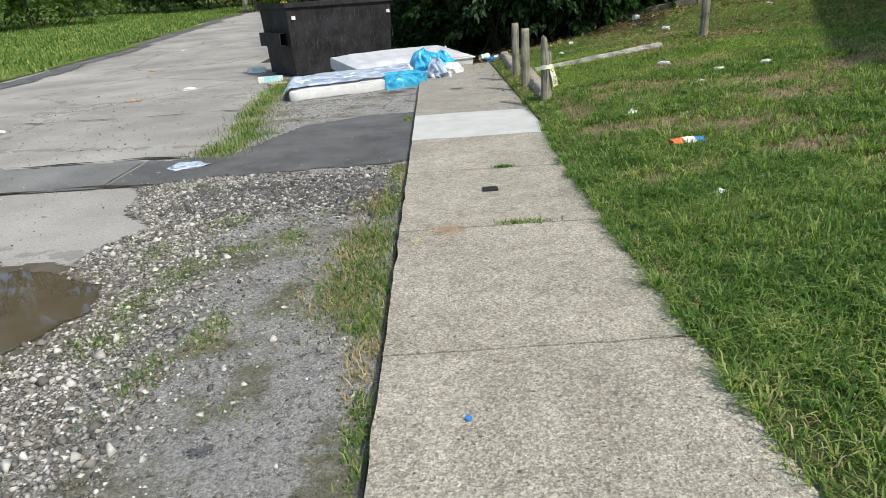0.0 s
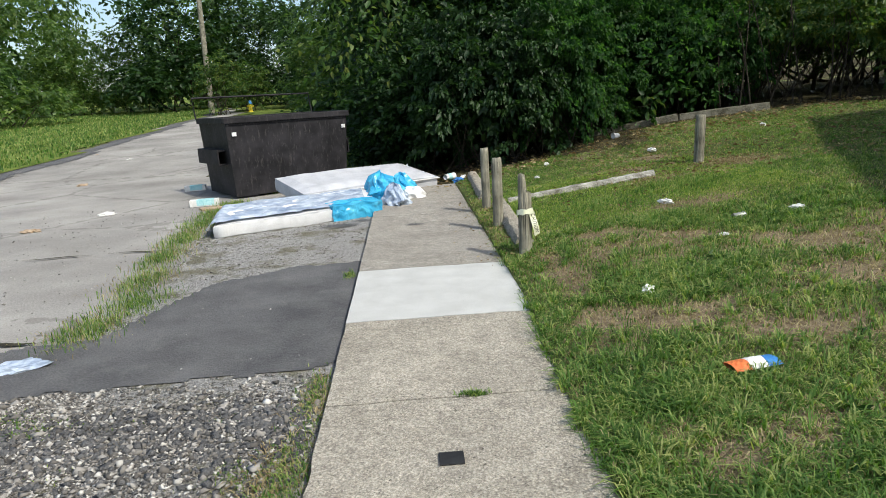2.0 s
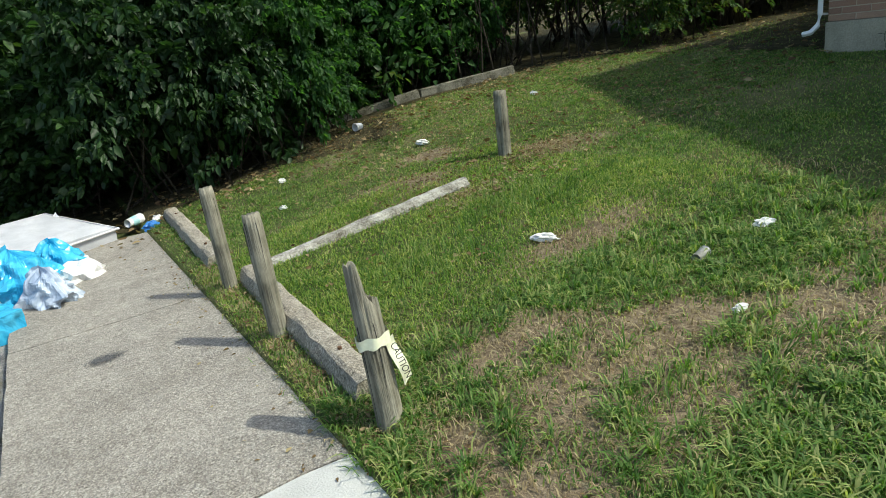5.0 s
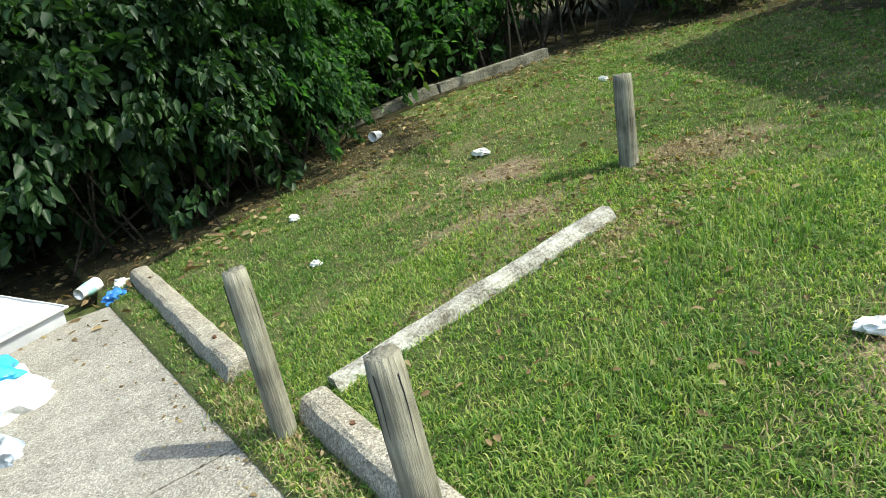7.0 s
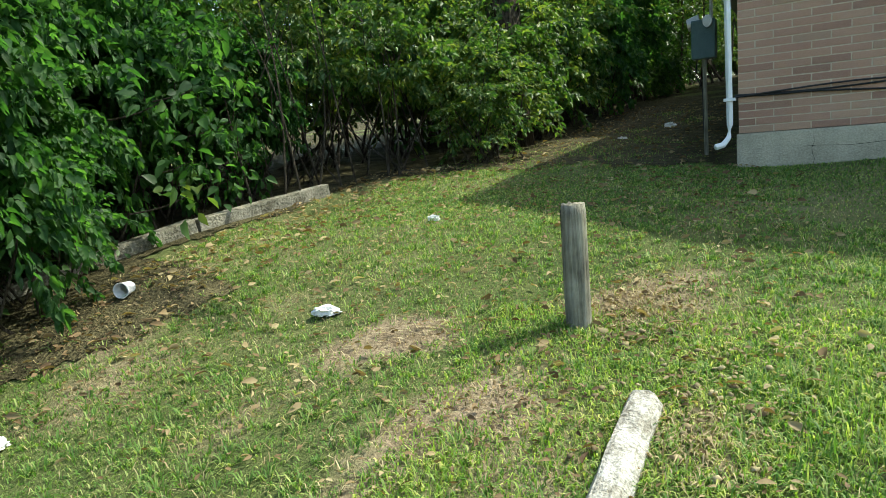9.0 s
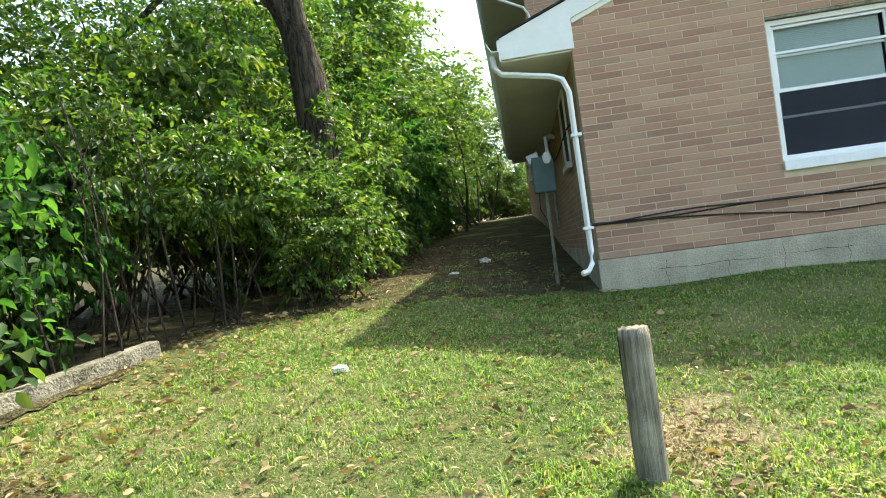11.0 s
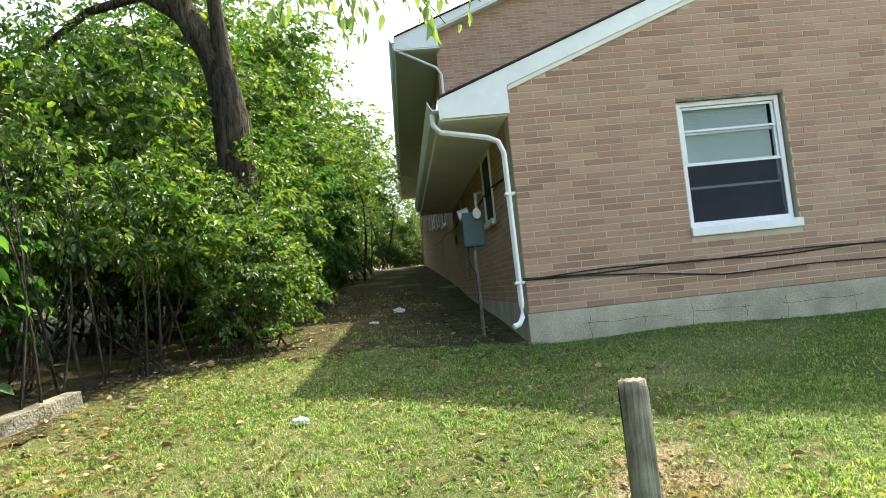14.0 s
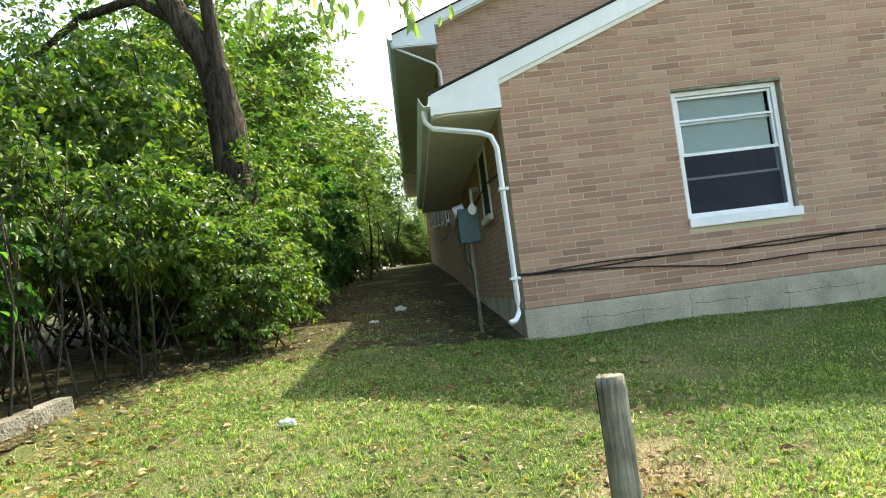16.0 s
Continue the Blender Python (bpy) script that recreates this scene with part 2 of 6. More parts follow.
BRICK = make_brick("tan_red_brick", False)
BRICK_JOINED = make_brick("tan_red_brick_joined", True)
MORTAR = mottled("sandy_mortar", (0.50, 0.41, 0.30), (0.64, 0.54, 0.41), 4, 150, 1.0, 0.002)


def make_far_brick():
    m = Mat("distant_brick", 0.9, 0, 0.2)
    mp = m.node("ShaderNodeMapping", Rotation=(radians(90), 0, 0))
    n = m.t.nodes.new("ShaderNodeTexBrick")
    for key, v in (("Scale", 1.0), ("Mortar Size", 0.006), ("Brick Width", 0.305), ("Row Height", 0.0706), ("Bias", 0.0)):
        n.inputs[key].default_value = v
    n.inputs["Color1"].default_value = (0.36, 0.19, 0.135, 1)
    n.inputs["Color2"].default_value = (0.48, 0.29, 0.205, 1)
    n.inputs["Mortar"].default_value = (0.50, 0.42, 0.31, 1)
    geo = m.node("ShaderNodeSeparateXYZ")
    com = m.t.nodes.new("ShaderNodeCombineXYZ")
    add = m.t.nodes.new("ShaderNodeMath")
    m.link(m.co, geo.inputs[0])
    m.link(geo.outputs[0], add.inputs[0])
    m.link(geo.outputs[1], add.inputs[1])
    m.link(add.outputs[0], com.inputs[0])
    m.link(geo.outputs[2], com.inputs[1])
    m.link(com.outputs[0], n.inputs["Vector"])
    stain = m.grey(m.noise(0.7, 4), 0.3, 0.75)
    c = m.mix(m.mix(1.0, stain, (0.45, 0.45, 0.45), "MULTIPLY"), n.outputs["Color"], (0.32, 0.20, 0.13))
    m.color(c).bump(n.outputs["Fac"], -0.004)
    return m.m


FAR_BRICK = make_far_brick()
FOUNDATION = mottled("painted_block_foundation", (0.27, 0.245, 0.185), (0.50, 0.455, 0.35), 2.5, 60, 0.95, 0.004)
TRIM = mottled("white_painted_trim", (0.74, 0.755, 0.75), (0.82, 0.83, 0.82), 2, 12, 0.5, 0.0005)
SOFFIT = mottled("pale_soffit_paint", (0.70, 0.71, 0.63), (0.80, 0.80, 0.73), 1.5, 30, 0.7, 0.0005)
VINYL = mottled("white_window_vinyl", (0.72, 0.73, 0.74), (0.82, 0.83, 0.84), 3, 40, 0.35, 0)
BLIND = mottled("pale_blind_slat", (0.50, 0.56, 0.54), (0.62, 0.68, 0.66), 3, 40, 0.6, 0)
SHINGLE = mottled("dark_asphalt_shingle", (0.02, 0.02, 0.022), (0.07, 0.07, 0.07), 9, 120, 1.0, 0.006)
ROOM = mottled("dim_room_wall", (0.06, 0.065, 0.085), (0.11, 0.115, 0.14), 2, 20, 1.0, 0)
CABLE = mottled("black_cable", (0.012, 0.012, 0.013), (0.03, 0.03, 0.03), 9, 50, 0.6, 0)
GLASS = Mat("window_glass", 0.03, 0, 0.5)
GLASS.color((0.9, 0.95, 0.95))
GLASS.p.inputs["Transmission Weight"].default_value = 1.0
GLASS.p.inputs["IOR"].default_value = 1.1
GLASS = GLASS.m


def make_dumpster():
    m = Mat("black_dumpster_paint", 0.6, 0, 0.2)
    big = m.grey(m.noise(3, 5, 0.6), 0.35, 0.7)
    streak = m.grey(m.noise(26, 5, 0.75, (1, 1, 0.22)), 0.55, 0.72)
    c = m.ramp(big, (0.1, (0.012, 0.0115, 0.013)), (0.9, (0.032, 0.030, 0.034)))
    c = m.mix(m.mix(1.0, streak, (0.5, 0.5, 0.5), "MULTIPLY"), c, (0.12, 0.11, 0.105))
    m.color(c).bump(streak, 0.002)
    return m.m


DUMPSTER = make_dumpster()
FABRIC = mottled("white_mattress_cloth", (0.58, 0.58, 0.58), (0.76, 0.76, 0.77), 5, 160, 0.9, 0.002)
FABRIC_GREY = mottled("grey_mattress_top", (0.40, 0.41, 0.44), (0.56, 0.57, 0.60), 4, 120, 0.9, 0.002)


def make_sheeting(name, dark, light, rough=0.25):
    m = Mat(name, rough, 0, 0.5)
    fold = m.grey(m.noise(5, 3, 0.5, None, 0.6), 0.25, 0.75)
    m.color(m.ramp(fold, (0.1, dark), (0.9, light))).bump(fold, 0.03)
    return m.m


SHEET_CLEAR = make_sheeting("cloudy_plastic_film", (0.26, 0.33, 0.45), (0.60, 0.66, 0.74))
SHEET_BLUE = make_sheeting("bright_blue_plastic", (0.02, 0.30, 0.56), (0.10, 0.52, 0.76))
SHEET_WHITE = make_sheeting("white_plastic", (0.62, 0.62, 0.62), (0.82, 0.82, 0.82), 0.4)
PAPER = mottled("white_paper", (0.62, 0.61, 0.58), (0.80, 0.79, 0.76), 20, 120, 0.9, 0.001)
CARD = mottled("brown_cardboard", (0.28, 0.20, 0.13), (0.46, 0.36, 0.26), 8, 90, 0.95, 0.001)
ORANGE = mottled("orange_foil", (0.62, 0.14, 0.04), (0.78, 0.24, 0.08), 12, 60, 0.35, 0.001)
BLUE = mottled("blue_print", (0.02, 0.10, 0.35), (0.06, 0.26, 0.60), 12, 60, 0.4, 0.001)
YELLOW = mottled("yellow_paint", (0.55, 0.40, 0.03), (0.75, 0.58, 0.06), 8, 60, 0.5, 0.001)
CYAN = mottled("pale_cyan_print", (0.25, 0.55, 0.58), (0.5, 0.75, 0.75), 9, 60, 0.5, 0)
TAPE = mottled("pale_yellow_tape", (0.60, 0.61, 0.42), (0.74, 0.75, 0.58), 10, 60, 0.45, 0)
BLACK = mottled("black_print", (0.015, 0.015, 0.015), (0.03, 0.03, 0.03), 10, 60, 0.6, 0)
METER = mottled("grey_green_metal_box", (0.035, 0.07, 0.075), (0.065, 0.11, 0.11), 5, 60, 0.5, 0.001)
GREY_METAL = mottled("dull_grey_metal", (0.30, 0.30, 0.29), (0.48, 0.48, 0.46), 6, 60, 0.45, 0.001, 0.5, 0.6)
MUD = mottled("wet_brown_mud", (0.075, 0.06, 0.04), (0.15, 0.125, 0.09), 6, 60, 0.55, 0.004)
STRAW = make_leaf("dead_straw", (0.13, 0.095, 0.05), (0.28, 0.22, 0.12), (0.52, 0.45, 0.28), 0.15, 0.8)
WATER = Mat("puddle_water", 0.03, 0, 0.5)
WATER.color(WATER.ramp(WATER.noise(3), (0.3, (0.07, 0.055, 0.032)), (0.7, (0.11, 0.088, 0.055))))
WATER = WATER.m

SCREEN = Mat("insect_screen", 0.8, 0, 0.2)
SCREEN.color(SCREEN.ramp(SCREEN.noise(4), (0.3, (0.045, 0.05, 0.068)), (0.7, (0.06, 0.066, 0.085))))
_see = SCREEN.t.nodes.new("ShaderNodeBsdfTransparent")
_mix = SCREEN.t.nodes.new("ShaderNodeMixShader")
_mix.inputs[0].default_value = 0.62
SCREEN.link(SCREEN.p.outputs[0], _mix.inputs[1])
SCREEN.link(_see.outputs[0], _mix.inputs[2])
SCREEN.link(_mix.outputs[0], SCREEN.t.nodes["Material Output"].inputs["Surface"])
SCREEN = SCREEN.m

# ---- building helpers ----


def mesh_from(name, verts, faces, mat, smooth=False):
    """A mesh from an array of corners and an array (or list) of faces."""
    me = bpy.data.meshes.new(name)
    if isinstance(faces, np.ndarray):
        n, k = faces.shape
        me.vertices.add(len(verts))
        me.vertices.foreach_set("co", np.asarray(verts, dtype=np.float32).ravel())
        me.loops.add(n * k)
        me.loops.foreach_set("vertex_index", faces.astype(np.int32).ravel())
        me.polygons.add(n)
        me.polygons.foreach_set("loop_start", np.arange(0, n * k, k, dtype=np.int32))
        me.polygons.foreach_set("loop_total", np.full(n, k, dtype=np.int32))
        me.update(calc_edges=True)
    else:
        me.from_pydata([tuple(v) for v in verts], [], faces)
    if smooth:
        me.polygons.foreach_set("use_smooth", [True] * len(me.polygons))
    me.materials.append(mat)
    return me


def part(name, bm, mat, parent=None, label="", at=None, smooth=False):
    """Links a bmesh (or a mesh) as one object, under its parent."""
    if isinstance(bm, bmesh.types.BMesh):
        me = bpy.data.meshes.new(name)
        bm.to_mesh(me)
        bm.free()
        me.materials.append(mat)
        if smooth:
            me.polygons.foreach_set("use_smooth", [True] * len(me.polygons))
    else:
        me = bm
    ob = new(name, me)
    if parent:
        ob.parent = parent
    if at is not None:
        ob.matrix_basis = at
    if label:
        ob["label"] = label
    return ob


def mesh_of(name, bm, mat):
    me = bpy.data.meshes.new(name)
    bm.to_mesh(me)
    bm.free()
    me.materials.append(mat)
    return me


def box(x0, y0, z0, x1, y1, z1, bevel=0.0, m=None, bm=None):
    own = bm is None
    b = bmesh.new()
    bmesh.ops.create_cube(b, size=1.0)
    for v in b.verts:
        v.co = Vector((x0 + (v.co.x + 0.5) * (x1 - x0), y0 + (v.co.y + 0.5) * (y1 - y0), z0 + (v.co.z + 0.5) * (z1 - z0)))
    if bevel:
        bmesh.ops.bevel(b, geom=b.edges[:], offset=bevel, segments=2, profile=0.6, affect="EDGES")
    if m is not None:
        b.transform(m)
    if own:
        return b
    me = bpy.data.meshes.new("tmp")
    b.to_mesh(me)
    b.free()
    bm.from_mesh(me)
    bpy.data.meshes.remove(me)
    return bm


def tube(points, radii, sides=10, cap=True, bm=None):
    """A pipe along points; radii one number or one a point."""
    bm = bm or bmesh.new()
    if isinstance(radii, (int, float)):
        radii = [radii] * len(points)
    pts = [Vector(p) for p in points]
    rings = []
    up = Vector((0, 0, 1))
    for i, p in enumerate(pts):
        d = (pts[min(i + 1, len(pts) - 1)] - pts[max(i - 1, 0)]).normalized()
        ref = up if abs(d.z) < 0.95 else Vector((1, 0, 0))
        a = d.cross(ref).normalized()
        b = a.cross(d).normalized()
        rings.append([bm.verts.new(p + (a * math.cos(k * math.tau / sides) + b * math.sin(k * math.tau / sides)) * radii[i]) for k in range(sides)])
    for r, s in zip(rings, rings[1:]):
        for k in range(sides):
            bm.faces.new((r[k], r[(k + 1) % sides], s[(k + 1) % sides], s[k]))
    if cap:
        bm.faces.new(rings[0][::-1])
        bm.faces.new(rings[-1])
    bmesh.ops.recalc_face_normals(bm, faces=bm.faces[:])
    return bm


def empty(name, m, label, category, group="", kind=""):
    ob = new(name)
    ob.matrix_basis = m
    return tagged(ob, label, category, group, kind)


def wobble(bm, amount, scale, seed=0.0):
    for v in bm.verts:
        v.co += Vector(noise.noise_vector(v.co * scale + Vector((seed, seed * 2, 3)))) * amount
    return bm


RISE_X = (-300, -14, -0.11, -0.10, 1.10, 1.135, 1.7, 4, 5.5, 8, 12.5, 20, 38, 60, 300)
RISE_Z = (-.07, -.07, -.07, -.09, -.09, .015, .12, .40, .575, .81, 1.13, 1.7, 2.95, 3.6, 5.0)


def ground_z(x, y):
    """Height of the ground: a level lot, a lawn that climbs to the house, and far grass that climbs slowly."""
    x, y = np.asarray(x, dtype=float), np.asarray(y, dtype=float)
    z = np.interp(x, RISE_X, RISE_Z)
    far = np.clip(y - 17.0, 0, None)
    left = np.clip((1.5 - x) / 3.0, 0, 1)
    z = z + left * 0.033 * far
    z = z + 0.09 * np.clip((y - 10.4) / 1.3, 0, 1) * np.clip((x - 2.6) / 2.6, 0, 1) * np.clip((14 - x) / 4, 0, 1)
    z = z + 0.085 * np.clip((y - 12.4) / 1.5, 0, 1) * np.clip((x - 2.2) / 1.8, 0, 1) * np.clip((10 - x) / 2, 0, 1)
    lump = np.clip((x - 1.3) / 1.0, 0, 1)
    z = z + lump * 0.018 * (np.sin(x * 2.1 + y * 1.3) + np.sin(y * 2.7 - x * 1.1)) * 0.7
    return z


def gz(x, y):
    return float(ground_z(x, y))

# ---- ground ----


def spaced(lo, mid0, mid1, hi, step):
    """Steps that are fine between mid0 and mid1 and widen outwards."""
    out = list(np.arange(mid0, mid1, step))
    s, v = step, mid0
    while v > lo:
        s *= 1.25
        v -= s
        out.insert(0, max(v, lo))
    s, v = step, out[-1]
    while v < hi:
        s *= 1.25
        v += s
        out.append(min(v, hi))
    return np.array(out)


def sheet(name, xs, ys, lift, mat, keep=None, height=ground_z):
    X, Y = np.meshgrid(xs, ys)
    Z = height(X, Y) + lift
    verts = np.stack([X, Y, Z], -1).reshape(-1, 3)
    n = len(xs)
    i, j = np.meshgrid(np.arange(len(xs) - 1), np.arange(len(ys) - 1))
    a = (j * n + i).ravel()
    faces = np.stack([a, a + 1, a + n + 1, a + n], -1)
    if keep is not None:
        c = verts[faces].mean(1)
        faces = faces[keep(c[:, 0], c[:, 1])]
        used, inv = np.unique(faces, return_inverse=True)
        verts, faces = verts[used], inv.reshape(faces.shape)
    return mesh_from(name, verts, faces, mat, True)


BARE_SPOTS = ((1.45, 7.3, .2, .6), (2.1, 7.6, .7, .3), (1.4, 6.2, .15, .4), (1.9, 8.1, .3, .2), (2.9, 7.3, .5, .25), (1.5, 4.85, .22, .16), (2.39, 5.73, .4, .18), (3.0, 6.17, .5, .2), (1.36, 5.1, .12, .1), (3.46, 11.75, .3, .14), (2.93, 11.96, .35, .14), (4.21, 10.53, .4, .25), (2.8, 10.76, .3, .16), (3.16, 10.12, .25, .16), (3.66, 13.34, .5, .3), (1.44, 7.76, .14, .2), (2.9, 6.3, .55, .28), (3.6, 7.0, .8, .3), (3.0, 8.7, .55, .22), (1.9, 6.2, .3, .2), (4.3, 10.4, .55, .32), (3.5, 11.8, .45, .22), (2.7, 11.2, .5, .2), (3.4, 10.9, .5, .25), (4.1, 13.7, .7, .4), (2.4, 5.0, .35, .16), (3.1, 12.9, .5, .3), (2.2, 7.3, .5, .22), (2.5, 10.6, .7, .12), (1.25, 9.2, .13, .8), (1.25, 10.6, .13, .5), (1.75, 4.95, .3, .22))


def bareness(x, y):
    b = np.zeros_like(x)
    for bx, by, rx, ry in BARE_SPOTS:
        q = ((x - bx) / rx) ** 2 + ((y - by) / ry) ** 2
        b = np.maximum(b, np.exp(-q * 0.9) * (0.95 if by < 9 else 0.45))
    worn = np.clip((np.sin(x * 2.3 + 0.7 * np.sin(y * 3.1)) * np.sin(y * 2.9 + 0.8 * np.sin(x * 2.7)) + 0.5 * np.sin(x * 6.1 + y * 4.7) - 0.45), 0, 1)
    zone = np.exp(-((x - 3.0) / 1.6) ** 2 - ((y - 6.7) / 1.7) ** 2) + 0.8 * np.exp(-((x - 3.6) / 2.0) ** 2 - ((y - 11.6) / 1.6) ** 2)
    return np.clip(b + worn * zone, 0, 1)


gx = np.unique(np.concatenate([spaced(-900, -4, 10, 900, 0.1), [-0.11, -0.10, 1.10, 1.135, 1.7]]))
gm = sheet("ground", gx, spaced(-600, 0, 16, 900, 0.1), 0, SOIL)
co = np.empty(len(gm.vertices) * 3, dtype=np.float32)
gm.vertices.foreach_get("co", co)
co = co.reshape(-1, 3)
gm.attributes.new("bare", "FLOAT", "POINT").data.foreach_set("value", bareness(co[:, 0], co[:, 1]).astype(np.float32))
ground = tagged(new("ground", gm), "grassy earth sloping gently up to the brick house", "ground", kind="structure")


def wavy(x, k, a):
    return a * (np.sin(x * k) + 0.6 * np.sin(x * k * 2.3 + 1) + 0.4 * np.sin(x * k * 5.1 + 2))


def road_left(y):
    return -9.6 - np.clip(y - 16, 0, None) * 0.1 + wavy(y, 0.6, 0.12)


def lot_right(y):
    return np.where(y < 14.0, -0.105, -0.3 - (y - 14) * 0.3) + np.where(y < 14, 0, wavy(y, 1.3, 0.06))


def on_lot(x, y):
    return (x > road_left(y)) & (x < lot_right(y))


lx = np.unique(np.concatenate([spaced(-18, -5, -0.3, -0.105, 0.1), [-0.105]]))
lx = lx[lx <= -0.105]
lot = tagged(new("road", sheet("road", lx, spaced(-40, 0, 20, 75, 0.14), 0.006, LOT, on_lot)), "pale worn asphalt lot with cracks and stains", "road", kind="structure")


def in_strip(x, y):
    """The broken, gravelly margin between the lot and the pavement."""
    edge = -2.0 + wavy(y, 1.7, 0.16)
    edge = np.where(y > 6.3, -1.75 - (y - 7) * 0.11 + wavy(y, 2.1, 0.1), edge)
    return (x > edge) & (x < -0.105) & (y < 13.2)


sx = np.arange(-3.2, -0.10, 0.05)
strip = tagged(new("road_margin", sheet("road_margin", np.append(sx, -0.106), np.arange(-6, 13.4, 0.05), 0.011, WORN, in_strip)), "broken grey asphalt margin full of loose gravel", "asphalt", kind="structure")


def in_tar(x, y):
    low = np.where(x < -2.2, 6.08, 6.08 + (x + 2.2) * 0.12) + wavy(x, 3.1, 0.03)
    top = np.interp(x, (-6, -2.3, -1.75, -1.35, -0.75, -0.1), (7.1, 6.95, 7.05, 8.15, 8.62, 8.75)) + wavy(x, 4.0, 0.035)
    return (y > low) & (y < top) & (x > -9.0)


tar = tagged(new("tar_patch", sheet("tar_patch", np.append(np.arange(-2.5, -0.13, 0.04), -0.107), np.arange(5.9, 9.1, 0.04), 0.018, TAR, in_tar)), "dark tar patch crossing the pale lot", "asphalt", kind="structure")
tagged(new("tar_patch", sheet("tar_patch", np.arange(-8, -2.5, 0.06), np.arange(5.9, 7.3, 0.04), 0.0175, OLD_TAR, in_tar)), "faded grey tar strip across the pale lot", "asphalt", kind="structure")
for y0, w in ((7.02, 0.03), (6.06, 0.025), (9.7, 0.018)):
    tagged(new("road_crack", sheet("road_crack", np.arange(-8, -1.95, 0.05), np.arange(y0 - 0.25, y0 + 0.25, 0.012), 0.021, BLACK_EARTH, lambda x, y, y0=y0, w=w: np.abs(y - y0 - wavy(x, 1.9, 0.03) + 0.02 * (x + 2)) < w * (0.6 + 0.5 * np.sin(x * 7)))), "dark crack across the pale lot", "crack", kind="structure")
edge_band = tagged(new("road_edge", sheet("road_edge", np.arange(-16, -8.8, 0.1), np.arange(4, 70, 0.5), 0.016, TAR, lambda x, y: (x > road_left(y) + 0.05) & (x < road_left(y) + 0.75 + wavy(y, 0.9, 0.1)))), "dark repaired band along the road edge", "asphalt", kind="structure")


def in_puddle(x, y):
    r = ((x + 2.35) / 0.85) ** 2 + ((y - 3.75) / 0.62) ** 2 + wavy(x + y, 4, 0.06) + wavy(x - y, 6, 0.05)
    return r < 1.0


def in_mud(x, y):
    r = ((x + 2.33) / 0.94) ** 2 + ((y - 3.76) / 0.7) ** 2 + wavy(x + y, 5, 0.09) + wavy(x - y, 9, 0.06)
    return r < 1.0


tagged(new("mud", sheet("mud", np.arange(-3.6, -1.0, 0.025), np.arange(2.6, 5.0, 0.025), 0.0165, MUD, in_mud)), "wet brown mud round the puddle", "mud", kind="structure")
puddle = tagged(new("puddle", sheet("puddle", np.arange(-3.6, -1.2, 0.016), np.arange(2.9, 4.8, 0.016), 0.022, WATER, in_puddle, lambda x, y: 0 * x - 0.07)), "shallow muddy puddle in the broken asphalt", "puddle", kind="structure")
meadow = tagged(new("far_grass", sheet("far_grass", np.arange(-120, 4, 1.0), np.arange(15, 140, 1.0), 0.03, MEADOW, lambda x, y: (x < road_left(y) - 0.1) | (x > lot_right(y) + 0.2) & (y > 15.3) & (x < 0.3))), "mown green grass beyond the road", "grass", kind="structure")



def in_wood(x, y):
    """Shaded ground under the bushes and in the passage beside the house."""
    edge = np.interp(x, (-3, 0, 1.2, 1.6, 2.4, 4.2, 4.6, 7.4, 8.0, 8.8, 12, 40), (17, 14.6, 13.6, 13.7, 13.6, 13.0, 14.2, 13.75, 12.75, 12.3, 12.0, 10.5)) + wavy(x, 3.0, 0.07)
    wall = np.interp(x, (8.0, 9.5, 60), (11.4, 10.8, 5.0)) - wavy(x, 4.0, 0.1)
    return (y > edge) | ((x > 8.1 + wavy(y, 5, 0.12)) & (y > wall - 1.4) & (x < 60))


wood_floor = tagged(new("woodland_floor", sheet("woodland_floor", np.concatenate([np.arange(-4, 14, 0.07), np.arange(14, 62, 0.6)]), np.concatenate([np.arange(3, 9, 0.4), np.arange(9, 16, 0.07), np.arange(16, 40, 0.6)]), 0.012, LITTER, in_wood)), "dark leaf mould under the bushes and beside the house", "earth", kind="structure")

# pavement of separate slabs
JOINTS = (-3.2, -1.95, -0.7, 0.58, 1.84, 3.14, 4.45, 5.68, 6.84, 8.13, 10.62, 13.25)
pavement = empty("pavement", pose(0, 0, 0), "narrow concrete pavement of cast slabs with grassy joints", "pavement", kind="structure")


def slab(y0, y1, mat):
    xs = np.linspace(-0.085, 1.14, 24)
    ys = np.linspace(y0 + 0.006, y1 - 0.006, max(4, int((y1 - y0) * 16)))
    bm = bmesh.new()
    top = [[bm.verts.new((x + (0.012 * noise.noise(Vector((0, y * 5, 3))) if k in (0, 23) else 0), y + (0.008 * noise.noise(Vector((x * 6, y, 1))) if r in (0, len(ys) - 1) else 0), 0.004 * noise.noise(Vector((x * 2, y * 2, 0))))) for k, x in enumerate(xs)] for r, y in enumerate(ys)]
    for a, b in zip(top, top[1:]):
        for k in range(len(xs) - 1):
            bm.faces.new((a[k], a[k + 1], b[k + 1], b[k]))
    rim = [e for e in bm.edges if e.is_boundary]
    down = bmesh.ops.extrude_edge_only(bm, edges=rim)["geom"]
    for v in (g for g in down if isinstance(g, bmesh.types.BMVert)):
        v.co.z -= 0.16
    bmesh.ops.recalc_face_normals(bm, faces=bm.faces[:])
    return bm


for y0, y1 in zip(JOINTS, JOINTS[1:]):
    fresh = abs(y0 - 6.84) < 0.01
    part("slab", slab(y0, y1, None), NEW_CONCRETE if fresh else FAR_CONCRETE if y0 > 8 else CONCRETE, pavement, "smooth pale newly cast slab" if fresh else "")


